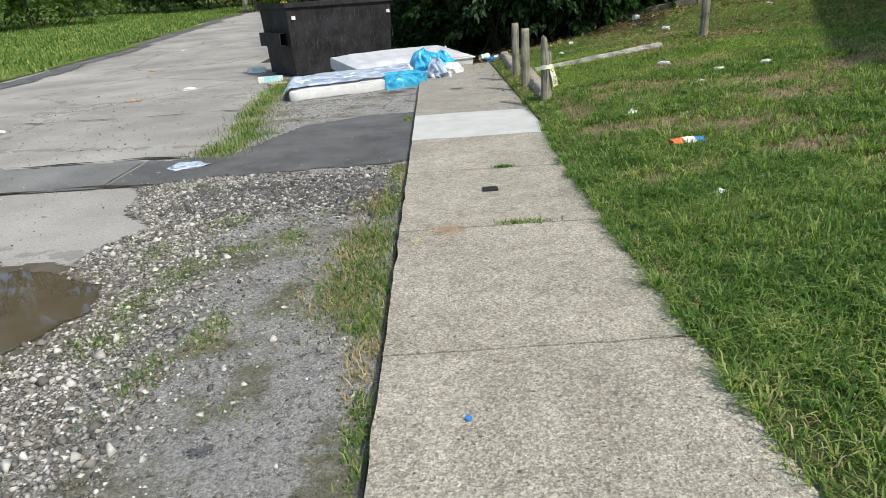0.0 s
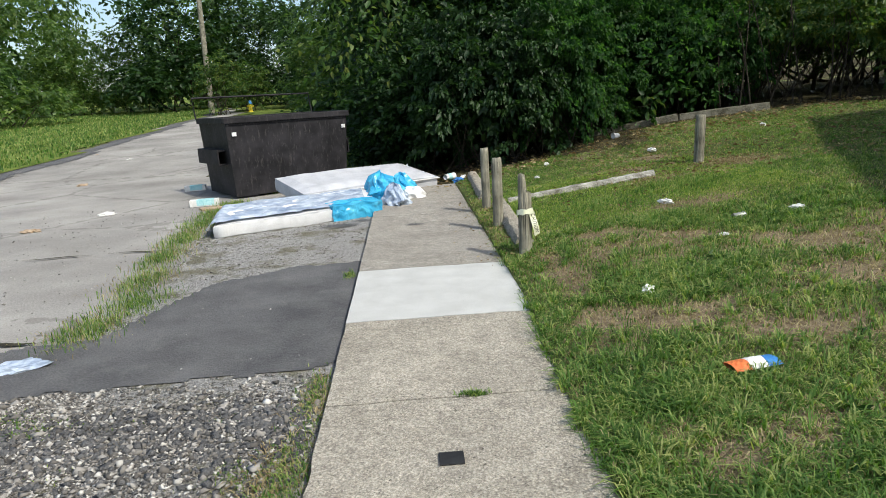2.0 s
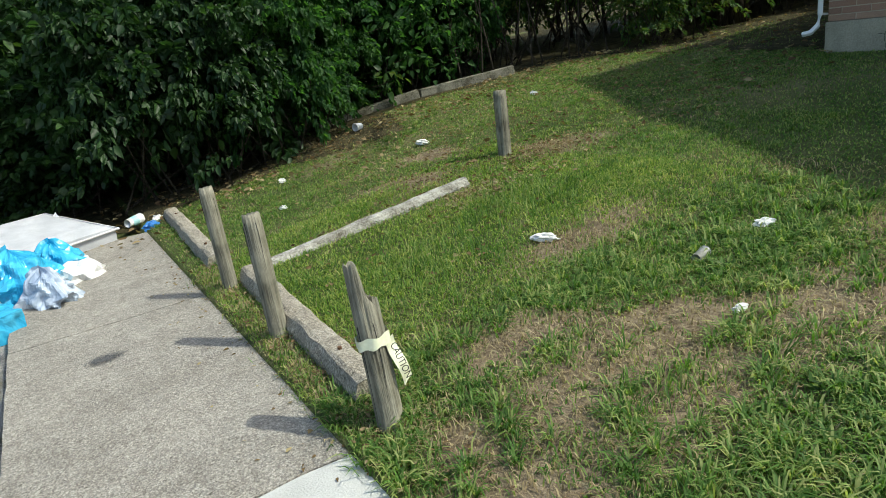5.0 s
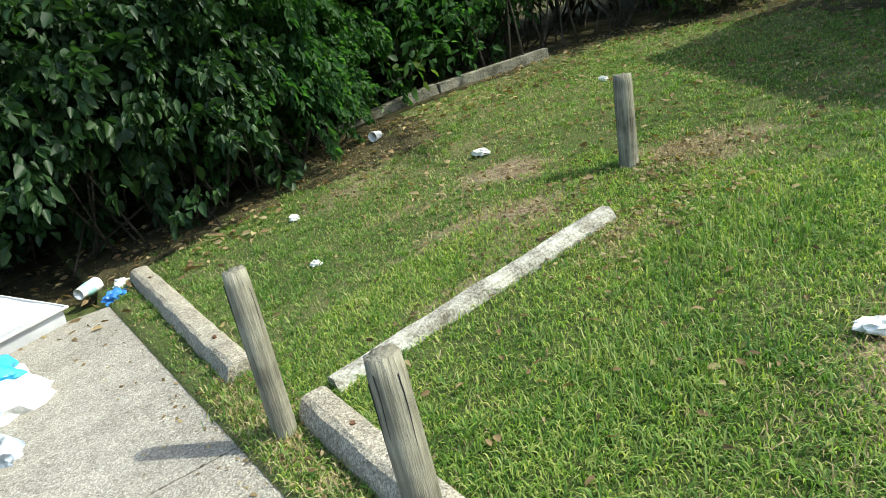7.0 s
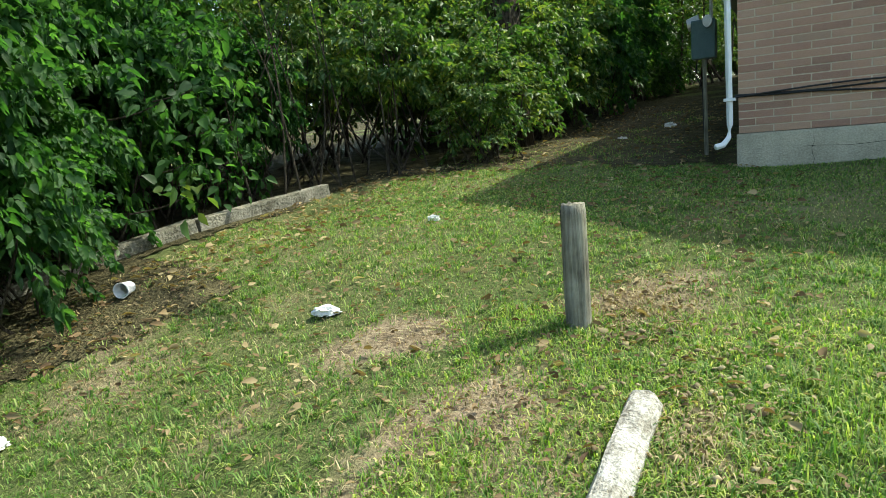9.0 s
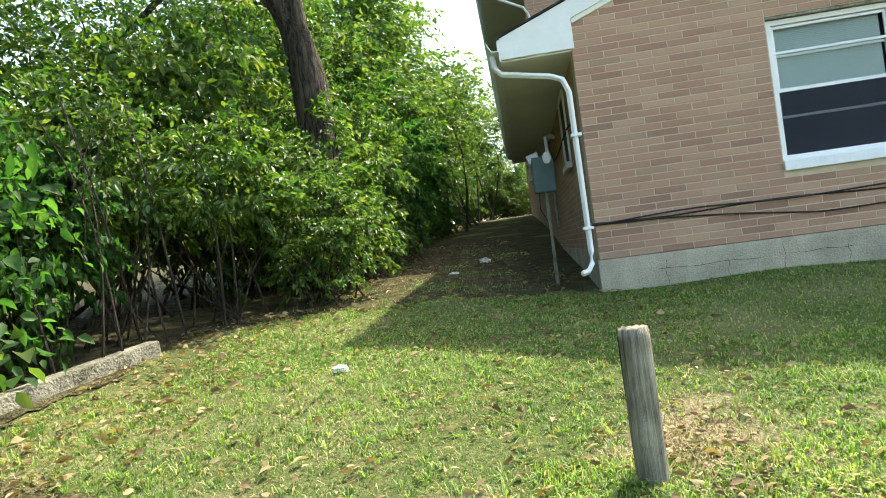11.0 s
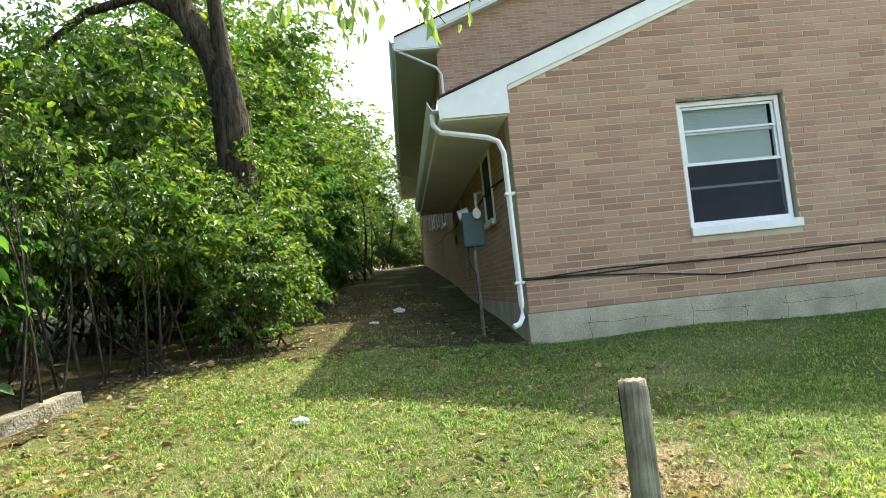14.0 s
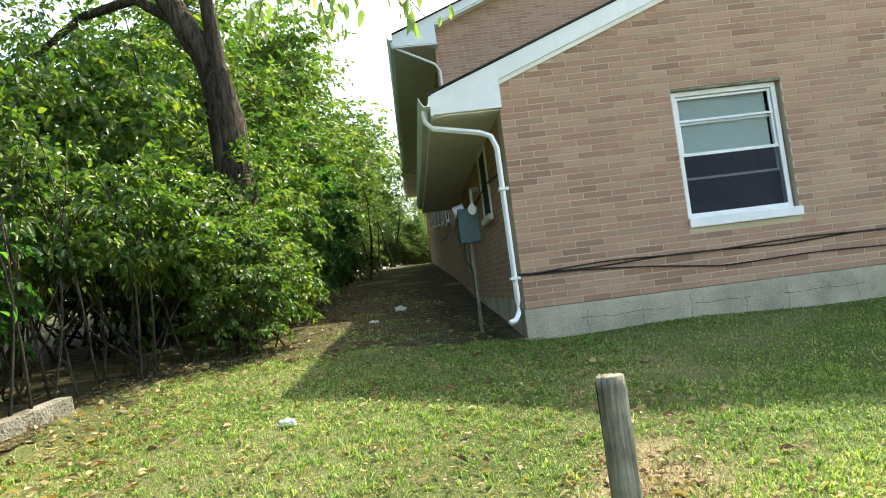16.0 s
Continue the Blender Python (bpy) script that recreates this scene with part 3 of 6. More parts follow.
def patch(name, x, y, rx, ry, mat, label, category, lift=0.008, turn=0.0, seed=1.0, step=0.04):
    """A thin irregular patch that lies on the ground."""
    c, s = math.cos(turn), math.sin(turn)
    R = max(rx, ry) * 1.4

    def keep(X, Y):
        u, v = (X - x) * c + (Y - y) * s, -(X - x) * s + (Y - y) * c
        return (u / rx) ** 2 + (v / ry) ** 2 + 0.25 * np.sin(X * 9 + seed) * np.cos(Y * 11 + seed * 2) + 0.18 * np.sin(X * 21 + Y * 17 + seed) < 1
    return tagged(new(name, sheet(name, np.arange(x - R, x + R, step), np.arange(y - R, y + R, step), lift, mat, keep)), label, category, kind="structure")


RUST_STAIN = mottled("rust_stain", (0.34, 0.20, 0.11), (0.52, 0.36, 0.24), 30, 120, 0.95, 0.002)
YELLOW_STAIN = mottled("yellow_stain", (0.50, 0.38, 0.14), (0.62, 0.54, 0.34), 30, 120, 0.95, 0.002)
stain_rng = np.random.default_rng(12)
for x, y, r, m, word in ((0.17, 4.42, .07, RUST_STAIN, "rusty"), (0.01, 4.29, .028, YELLOW_STAIN, "yellow")):
    flecks = sheet("rust_stain", np.arange(x - 2 * r, x + 2 * r, 0.005), np.arange(y - 2 * r, y + 2 * r, 0.005), 0.0955, m, lambda X, Y, x=x, y=y, r=r: stain_rng.uniform(size=X.shape) < 0.75 * np.exp(-((X - x) / r / 1.1) ** 2 - ((Y - y) / r / 0.8) ** 2))
    tagged(new("rust_stain", flecks), "speckled " + word + " stain on the concrete pavement", "stain", kind="structure")
for x, y, r in ((-0.62, 2.73, .035), (0.42, 10.0, .08), (-0.45, 10.5, .16), (-0.2, 10.75, .1)):
    flecks = sheet("oil_stain", np.arange(x - 3 * r, x + 3 * r, 0.006), np.arange(y - 2 * r, y + 2 * r, 0.006), 0.0955 if x > -0.1 else 0.02, TAR, lambda X, Y, x=x, y=y, r=r: stain_rng.uniform(size=X.shape) < 0.9 * np.exp(-(((X - x) / r / 1.2) ** 2 + ((Y - y) / r / 0.8) ** 2) ** 1.6))
    tagged(new("oil_stain", flecks), "dark oily stain on the paving", "stain", kind="structure")



def turf_edge(y):
    return np.interp(y, (-6, 5.6, 6.5, 7.2), (1.03, 1.04, 1.085, 1.14)) + wavy(y, 6, 0.005) + wavy(y, 19, 0.004)


tagged(new("turf_edge", sheet("turf_edge", np.arange(0.9, 1.2, 0.012), np.arange(-3, 7.2, 0.02), 0, SOIL, lambda x, y: x > turf_edge(y), lambda x, y: 0.006 + 0.02 * np.clip((x - 1.0) / 0.2, 0, 1))), "earth crept over the pavement edge", "earth", kind="structure")

# ---- house ----
HOUSE = pose(7.96, 10.02, 0, 0, 0, -95.5)   # x along the gable wall, y into the building
house = empty("brick_house", HOUSE, "tan brick apartment house with white trim and low gables", "house")
FT, COURSE, PITCH = 1.11, 0.0706, 0.305
SLOPE = 0.38
EAVE_S, EAVE_Z = -0.70, 3.45
RIDGE = 6.2


def rake_z(s, z0=EAVE_Z, s0=EAVE_S):
    return z0 + SLOPE * ((s if s < RIDGE else 2 * RIDGE - s) - s0)


WIN = (1.83, 3.03, 1.74, 3.22)


def prism(outline, y0, y1):
    """A solid from an outline in the x-z plane."""
    bm = bmesh.new()
    a = [bm.verts.new((x, y0, z)) for x, z in outline]
    b = [bm.verts.new((x, y1, z)) for x, z in outline]
    bm.faces.new(a)
    bm.faces.new(b[::-1])
    for k in range(len(a)):
        bm.faces.new((a[k], b[k], b[(k + 1) % len(a)], a[(k + 1) % len(a)]))
    bmesh.ops.recalc_face_normals(bm, faces=bm.faces[:])
    return bm


def join(bm, other):
    me = bpy.data.meshes.new("tmp")
    other.to_mesh(me)
    other.free()
    bm.from_mesh(me)
    bpy.data.meshes.remove(me)
    return bm


w0, w1, w2, w3 = WIN
W_END = 2 * RIDGE
bm = prism([(0.0, FT), (w0, FT), (w0, rake_z(w0) - 0.1), (0.0, rake_z(0) - 0.1)], 0.0, 0.24)
join(bm, prism([(w0, FT), (w1, FT), (w1, w2), (w0, w2)], 0.0, 0.24))
join(bm, prism([(w0, w3), (w1, w3), (w1, rake_z(w1) - 0.1), (w0, rake_z(w0) - 0.1)], 0.0, 0.24))
join(bm, prism([(w1, FT), (W_END, FT), (W_END, rake_z(W_END) - 0.1), (RIDGE, rake_z(RIDGE) - 0.1), (w1, rake_z(w1) - 0.1)], 0.0, 0.24))
gable = part("gable_wall", bm, MORTAR, house)
part("foundation", box(-0.02, -0.02, 0.3, W_END, 0.3, FT - 0.006, 0.01), FOUNDATION, house, "cracked painted block foundation")
bm = bmesh.new()
for k, x in enumerate((0.62, 1.2, 1.72, 2.3, 2.75, 3.5)):
    pts = [(x + 0.012 * math.sin(q * 9 + k), -0.0205, 0.78 + q * (0.19 if k % 2 else 0.26)) for q in np.linspace(0, 1, 6)]
    tube(pts, 0.0018, 4, bm=bm)
for a0, a1, z in ((0.55, 1.5, 0.945), (1.75, 2.35, 0.95), (2.7, 3.6, 0.94)):
    tube([(a0 + (a1 - a0) * q, -0.0205, z + 0.008 * math.sin(q * 11 + a0)) for q in np.linspace(0, 1, 9)], 0.002, 4, bm=bm)
part("joint", bm, BLACK_EARTH, house, "dark mortar cracks in the foundation")
# long wall on the passage, with its window openings filled by real windows
side = part("side_wall", box(0.0, 0.24, FT, 0.24, 8.2, 3.3), FAR_BRICK, house)
part("side_foundation", box(-0.02, 0.3, 0.3, 0.24, 30, FT + 0.1), FOUNDATION, house)
part("side_wall", box(0.05, 8.2, FT, 0.3, 30, 6.9), FAR_BRICK, house)
UW, UZ, US = 7.6, 7.12, -0.93    # set-back upper gable: depth, eave height, eave overhang
UR = 7.0


def upper_z(s):
    return UZ + 0.385 * ((s if s < UR else 2 * UR - s) - US)


part("upper_gable_wall", prism([(-0.02, 3.0), (2 * UR, 3.0), (2 * UR, upper_z(2 * UR) - 0.15), (UR, upper_z(UR) - 0.15), (-0.02, upper_z(0) - 0.15)], UW, UW + 0.25), FAR_BRICK, house)
part("far_wall", box(W_END - 0.25, 0.25, 0.6, W_END, 30, 3.4), FAR_BRICK, house)
part("back_wall", prism([(0, 0.6), (2 * UR, 0.6), (2 * UR, 7), (UR, upper_z(UR) - 0.2), (0, 7)], 29.8, 30), FAR_BRICK, house)


def roof(z_at, s0, ridge, y0, y1, name):
    top = [(s0 - 0.02, z_at(s0) - 0.0), (ridge, z_at(ridge)), (2 * ridge - s0 + 0.02, z_at(2 * ridge - s0))]
    out = [(x, z - 0.002) for x, z in top] + [(x, z - 0.02) for x, z in reversed(top)]
    return part(name, prism(out, y0 - 0.012, y1), SHINGLE, house, "dark shingle roof")


roof(rake_z, EAVE_S, RIDGE, -0.06, UW, "roof")
roof(upper_z, US, UR, UW - 0.3, 30, "roof")


def rake_trim(z_at, s0, ridge, y0, wall, soffit_z, name):
    """Boxed eave end and sloping white board under the roof's edge."""
    d = 0.17
    bm = prism([(s0, soffit_z), (0.02, soffit_z), (0.02, z_at(0.02) - d - 0.04), (ridge, z_at(ridge) - d - 0.04), (ridge, z_at(ridge) - 0.022), (s0, z_at(s0) - 0.022)], y0, wall - 0.002)
    part(name, bm, TRIM, house, "white painted rake board")
    bm = prism([(0.03, z_at(0.03) - d - 0.09), (ridge, z_at(ridge) - d - 0.09), (ridge, z_at(ridge) - d - 0.042), (0.03, z_at(0.03) - d - 0.042)], y0 + 0.02, wall - 0.002)
    part(name, bm, SOFFIT, house, "narrow moulding under the rake board")
    bm = prism([(2 * ridge - s0, z_at(s0) - d), (2 * ridge - s0, z_at(s0) - 0.022), (ridge + 0.004, z_at(ridge) - 0.022), (ridge + 0.004, z_at(ridge) - d)], y0, wall - 0.002)
    part(name, bm, TRIM, house)


rake_trim(rake_z, EAVE_S, RIDGE, -0.05, 0.0, 3.215, "rake_board")
rake_trim(upper_z, US, UR, UW - 0.26, UW, 6.83, "rake_board")
part("soffit", box(EAVE_S, 0.002, 3.2, 0.002, 8.2, 3.225), SOFFIT, house, "pale painted soffit")
part("fascia", box(EAVE_S - 0.02, -0.05, 3.2, EAVE_S - 0.001, 8.2, 3.415), TRIM, house)
part("soffit", box(US, UW - 0.25, 6.8, 0.05, 30, 6.826), SOFFIT, house)
part("fascia", box(US - 0.02, UW - 0.26, 6.8, US - 0.001, 30, 7.1), TRIM, house)


def gutter(s, y0, y1, z, name="gutter"):
    prof = [(0, 0), (0.0, -0.1), (-0.07, -0.1), (-0.1, -0.05), (-0.12, 0.0), (-0.11, 0.0), (-0.092, -0.048), (-0.064, -0.09), (-0.01, -0.09), (-0.01, 0)]
    return part(name, prism([(s + x, z + q) for x, q in prof], y0, y1), TRIM, house, "white metal gutter")


gutter(EAVE_S - 0.021, -0.06, 8.2, 3.40)
gutter(US - 0.021, UW - 0.27, 30, 7.08)


def flat_pipe(points, w=0.034, name="downspout"):
    bm = tube(points, w, 4)
    bmesh.ops.bevel(bm, geom=[e for e in bm.edges if len(e.link_faces) == 2], offset=0.008, segments=1, affect="EDGES")
    return part(name, bm, TRIM, house, "white metal downspout with bent elbows")


flat_pipe([(-0.79, 0.08, 3.3), (-0.785, 0.08, 3.18), (-0.72, 0.07, 3.10), (-0.24, 0.0, 2.985), (-0.13, -0.02, 2.93), (-0.085, -0.03, 2.8), (-0.075, -0.03, 1.2), (-0.085, -0.05, 1.08), (-0.13, -0.1, 1.015), (-0.2, -0.15, 1.0)])
flat_pipe([(US - 0.05, UW - 0.2, 7.0), (US - 0.04, UW - 0.2, 6.85), (-0.5, UW - 0.15, 6.62), (-0.06, UW - 0.06, 6.42), (0.04, UW - 0.05, 6.25), (0.05, UW - 0.05, 3.6)])
for z in (2.35, 1.42):
    part("pipe_strap", box(-0.125, -0.07, z, -0.02, 0.03, z + 0.03, 0.004), TRIM, house)


def window(x0, x1, z0, z1, full=True):
    """A white double-hung window with its sash raised, glass, blind and sill."""
    win = part("window", box(x0 + 0.02, 0.17, z0, x1 - 0.02, 0.175, z0 + 0.01), VINYL, house, "white double-hung window with the lower sash raised and a pale blind")
    mid = z0 + (z1 - z0) * 0.52

    def ring(a0, a1, c0, c1, t, y0, y1, name, mat=VINYL):
        bm = bmesh.new()
        box(a0, y0, c0, a0 + t, y1, c1, 0.004, bm=bm)
        box(a1 - t, y0, c0, a1, y1, c1, 0.004, bm=bm)
        box(a0 + t, y0, c0, a1 - t, y1, c0 + t, 0.004, bm=bm)
        box(a0 + t, y0, c1 - t, a1 - t, y1, c1, 0.004, bm=bm)
        return part(name, bm, mat, win)
    ring(x0 + 0.012, x1 - 0.03, z0 + 0.09, z1 - 0.03, 0.05, 0.05, 0.13, "frame")
    ring(x0 + 0.064, x1 - 0.082, mid - 0.02, z1 - 0.085, 0.028, 0.075, 0.095, "upper_sash")
    ring(x0 + 0.064, x1 - 0.082, z0 + 0.5, z0 + 0.5 + 0.62, 0.026, 0.1, 0.12, "lower_sash")
    part("screen_rail", box(x0 + 0.064, 0.06, mid - 0.02, x1 - 0.082, 0.075, mid + 0.015, 0.003), VINYL, win)
    part("screen_rail", box(x0 + 0.064, 0.06, z1 - 0.36, x1 - 0.082, 0.075, z1 - 0.335, 0.003), VINYL, win)
    part("window_sill", box(x0 - 0.01, -0.045, z0 - 0.01, x1 + 0.015, 0.17, z0 + 0.085, 0.006), VINYL, win, "thick white sill")
    part("lintel", box(x0 - 0.02, 0.004, z1 - 0.028, x1 + 0.02, 0.2, z1 - 0.004), WOOD, win)
    p = part("pane", box(x0 + 0.09, 0.083, mid + 0.01, x1 - 0.13, 0.087, z1 - 0.11), GLASS, win)
    p.visible_shadow = False
    part("insect_screen", box(x0 + 0.064, 0.064, z0 + 0.14, x1 - 0.082, 0.066, mid - 0.02), SCREEN, win, "dark insect screen")
    n = 34
    slat = mesh_of("blind_slat", box(-0.5, -0.0125, -0.0008, 0.5, 0.0125, 0.0008), BLIND)
    for k in range(n):
        z = mid + 0.02 + (z1 - 0.1 - mid - 0.02) * k / (n - 1)
        part("blind_slat", slat, None, win, at=Matrix.Translation(((x0 + x1) / 2 - 0.02, 0.128, z)) @ Matrix.Diagonal(((x1 - x0 - 0.22), 1, 1, 1)) @ pose(0, 0, 0, 52))
    return win


window(*WIN[:2], WIN[2], WIN[3])
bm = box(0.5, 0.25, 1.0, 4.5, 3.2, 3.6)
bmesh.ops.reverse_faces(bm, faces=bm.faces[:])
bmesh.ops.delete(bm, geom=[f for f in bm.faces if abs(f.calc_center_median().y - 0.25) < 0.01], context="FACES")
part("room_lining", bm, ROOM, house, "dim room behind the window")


def far_window(y, z0, z1, w=0.55, s=0.0):
    win = part("window", box(s - 0.004, y, z0, s + 0.03, y + w, z1, 0.002), BLACK, house, "dark narrow window in the passage wall")
    part("window_sill", box(s - 0.07, y - 0.05, z0 - 0.08, s - 0.006, y + w + 0.05, z0 - 0.004, 0.005), VINYL, win)
    bm = bmesh.new()
    box(s - 0.03, y - 0.04, z0, s - 0.006, y, z1 + 0.04, bm=bm)
    box(s - 0.03, y + w, z0, s - 0.006, y + w + 0.04, z1 + 0.04, bm=bm)
    box(s - 0.03, y, z1, s - 0.006, y + w, z1 + 0.04, bm=bm)
    part("window_frame", bm, VINYL, win)
    return win


far_window(1.55, 2.3, 3.15, 0.75)
part("vent", box(-0.012, 7.4, 2.4, 0.02, 7.75, 2.62, 0.004), BLACK, house, "dark wall vent in the passage")
part("conduit", tube([(-0.03, 5.6, 1.6), (-0.03, 5.6, 2.9), (-0.03, 5.6, 3.18)], 0.022, 8), GREY_METAL, house, "thin grey conduit on the passage wall")
for y, z in ((10.9, 3.27), (13.7, 3.5), (16.5, 3.75), (19.3, 4.0), (22.1, 4.26), (26.5, 4.6)):
    far_window(y, z, z + 1.1, 1.0, 0.05)
    far_window(y, 5.75, 6.6, 1.0, 0.05)
part("cable", tube([(-0.02, 0.5 + 1.2 * k, 2.62 + 0.03 * k + 0.05 * math.sin(k * 1.7)) for k in range(14)], 0.012, 6), CABLE, house, "black cable along the passage wall")
# cables clipped along the gable
for k, (dz, sag) in enumerate(((0.0, 0.03), (-0.018, 0.06), (0.016, 0.02))):
    pts = [(s, -0.012 - 0.008 * k, 1.47 + dz * min(1, s) - (0.13 * min(1, max(0, s - 0.6) / 1.5) if k == 1 else 0.012 * math.sin(s * 2.9 + k)) - sag * math.sin(s * 1.7 + k) ** 2 * 0.3) for s in np.linspace(-0.03, 7.0, 60)]
    part("cable", tube(pts, 0.009, 6), CABLE, house, "black cable sagging along the wall")

# bricks of the gable: the nearest singly, the rest joined
def brick_mesh(length):
    bm = box(0.0, -0.005, 0.0, length - 0.011, 0.004, COURSE - 0.011)
    top = [e for e in bm.edges if all(v.co.y < -0.004 for v in e.verts)]
    bmesh.ops.bevel(bm, geom=top, offset=0.0018, segments=1, affect="EDGES")
    return bm


whole = bpy.data.meshes.new("brick")
bm = brick_mesh(PITCH)
bm.to_mesh(whole)
bm.free()
whole.materials.append(BRICK)
wv = np.array([v.co for v in whole.vertices])
wf = [tuple(p.vertices) for p in whole.polygons]
verts, faces = [], []
single = []
rng = random.Random(5)
row = 0
while FT + row * COURSE < rake_z(RIDGE) - 0.3:
    z = FT + row * COURSE
    s = 0.0
    first = True
    while s < 7.2:
        length = PITCH * (0.5 if first and row % 2 else 1.0)
        a, b = s, s + length
        s, first = b, False
        if z > rake_z(a) - 0.2:
            continue
        if z + COURSE > w2 - 0.005 and z < w3 - 0.01:
            if a < w0 < b:
                b = w0
            elif a < w1 < b:
                a = w1
            elif a >= w0 and b <= w1:
                continue
        if b - a < 0.04:
            continue
        k = (b - a - 0.011) / (PITCH - 0.011)
        push = rng.uniform(-0.0015, 0.0015)
        if a < 1.8 and 1.1 < z < 3.3 and len(single) < 300:
            single.append((a, push, z, k))
        else:
            base = len(verts)
            verts.extend((a + x * k, y + push, z + q) for x, y, q in wv)
            faces.extend(tuple(base + i for i in f) for f in wf)
    row += 1
rest = part("brickwork", mesh_from("brickwork", verts, faces, BRICK_JOINED), None, gable)
rest["kind"] = "stuff"
for a, push, z, k in single:
    part("brick", whole, None, gable, at=Matrix.Translation((a, push, z)) @ Matrix.Diagonal((k, 1, 1, 1)))

# utility meter on its post by the corner
mx, my = 8.8, 10.34
meter = empty("utility_meter", pose(mx, my, gz(mx, my), 0, 0, -95.5) @ Matrix.Diagonal((0.72, 0.75, 0.96, 1)), "grey-green electric meter box on a thin post beside the brick house", "meter")
part("post", tube([(0, 0, -0.1), (0, 0, 1.1)], 0.03, 10), WOOD, meter, "pale weathered post")
part("box", box(-0.17, -0.1, 1.08, 0.17, 0.1, 1.5, 0.02), METER, meter)
part("dial", tube([(0.07, -0.101, 1.47), (0.07, -0.16, 1.47)], 0.065, 16), GREY_METAL, meter, "round glass meter dial")
part("regulator", tube([(-0.22, -0.02, 1.46), (-0.05, -0.02, 1.5)], 0.07, 12), GREY_METAL, meter)
part("conduit", tube([(0.1, 0.05, 1.5), (0.1, 0.05, 1.72), (0.22, 0.2, 1.75), (0.24, 0.3, 1.75)], 0.03, 8), GREY_METAL, meter)
part("cable", tube([(-0.1, -0.02, 1.08), (-0.12, -0.03, 0.9), (-0.03, -0.04, 0.75), (-0.03, -0.04, 0.3)], 0.008, 6), CABLE, meter)

# ---- posts, kerbs and timbers ----


def wooden_post(x, y, h, r, label, lean=(0, 0), broken=False):
    ob = empty("wooden_post", pose(x, y, gz(x, y), lean[0], lean[1], 0), label, "post", "posts on the lawn")
    bm = bmesh.new()
    sides, rows = (40, 34) if broken else (24, 16)
    rings = []
    for i in range(rows):
        z = -0.15 + (h + 0.15) * i / (rows - 1)
        ring = []
        for k in range(sides):
            a = k * math.tau / sides
            q = r * (1 + 0.05 * noise.noise(Vector((math.cos(a) * 2, math.sin(a) * 2, z * 3 + x)))) * (1 - 0.04 * i / rows)
            zz = z
            if i >= rows - 2:
                q *= 0.93 if i == rows - 1 else 1.0
                zz += 0.012 * noise.noise(Vector((a * 3, x, 1)))
            if broken:
                tooth = 0.03 * noise.noise(Vector((a * 5, 2, x))) + 0.02 * noise.noise(Vector((a * 13, 7, x)))
                high = 0.5 + 0.5 * math.tanh(6 * (math.cos(a - 2.7) + 0.1))
                zz = min(zz, h - 0.16 * (1 - high) + tooth)
                groove = abs(noise.noise(Vector((math.cos(a) * 5, math.sin(a) * 5, z * 1.3))))
                q *= 1 - 0.24 * max(0, z / h) * max(0, 1 - groove * 5) - (0.22 * (1 - high) * max(0, (z - h * 0.72) / (h * 0.28)))
            ring.append(bm.verts.new((q * math.cos(a), q * math.sin(a), zz)))
        rings.append(ring)
    for p, q in zip(rings, rings[1:]):
        for k in range(sides):
            bm.faces.new((p[k], p[(k + 1) % sides], q[(k + 1) % sides], q[k]))
    c = bm.verts.new((-0.01 if broken else 0, 0, h - (0.14 if broken else 0.012)))
    for k in range(sides):
        bm.faces.new((rings[-1][k], rings[-1][(k + 1) % sides], c))
    part("shaft", bm, WOOD, ob, smooth=not broken)
    bm = bmesh.new()
    rr = random.Random(x)
    for k in range(4):
        a = rr.uniform(0, math.tau)
        z1 = h - rr.uniform(0.02, 0.1) - (0.17 if broken else 0)
        l = rr.uniform(0.15, 0.4)
        pts = [(r * 0.98 * math.cos(a + 0.05 * math.sin(5 * q)), r * 0.98 * math.sin(a + 0.05 * math.sin(5 * q)), z1 - l * q) for q in np.linspace(0, 1, 6)]
        tube(pts, [0.002, 0.002, 0.0018, 0.0015, 0.001, 0.0006], 4, bm=bm)
    part("crack", bm, BLACK, ob, "dark drying cracks in the wood")
    return ob


post_a = wooden_post(1.325, 8.12, 0.68, 0.058, "split and broken grey wooden post wrapped with tape", (-11, 2), True)
wooden_post(1.275, 9.37, 0.705, 0.054, "weathered grey round wooden post beside the pavement", (-7, 1))
wooden_post(1.29, 10.46, 0.72, 0.051, "weathered grey round wooden post beside the pavement", (-3, 0))
wooden_post(4.0, 10.76, 0.585, 0.062, "lone weathered wooden post on the lawn", (0, 1))

tape = empty("warning_tape", pose(1.325, 8.12, gz(1.325, 8.12), -11, 2) @ Matrix.Translation((0, 0, 0.08)) @ Matrix.Diagonal((1.0, 1.0, 0.8, 1)), "pale yellow warning tape knotted round the broken post", "tape")
bm = bmesh.new()
N = 40
up, lo = [], []
for k in range(N + 1):
    a = k * math.tau / N
    r = 0.07 + 0.004 * math.sin(a * 6)
    z = 0.35 + 0.01 * math.sin(a + 1.0)
    up.append(bm.verts.new((r * math.cos(a), r * math.sin(a), z + 0.028 + 0.006 * math.sin(a * 5))))
    lo.append(bm.verts.new((r * math.cos(a), r * math.sin(a), z - 0.028 + 0.006 * math.sin(a * 7))))
for k in range(N):
    bm.faces.new((lo[k], lo[k + 1], up[k + 1], up[k]))
part("band", bm, TAPE, tape, smooth=True)
bm = bmesh.new()
rows = []
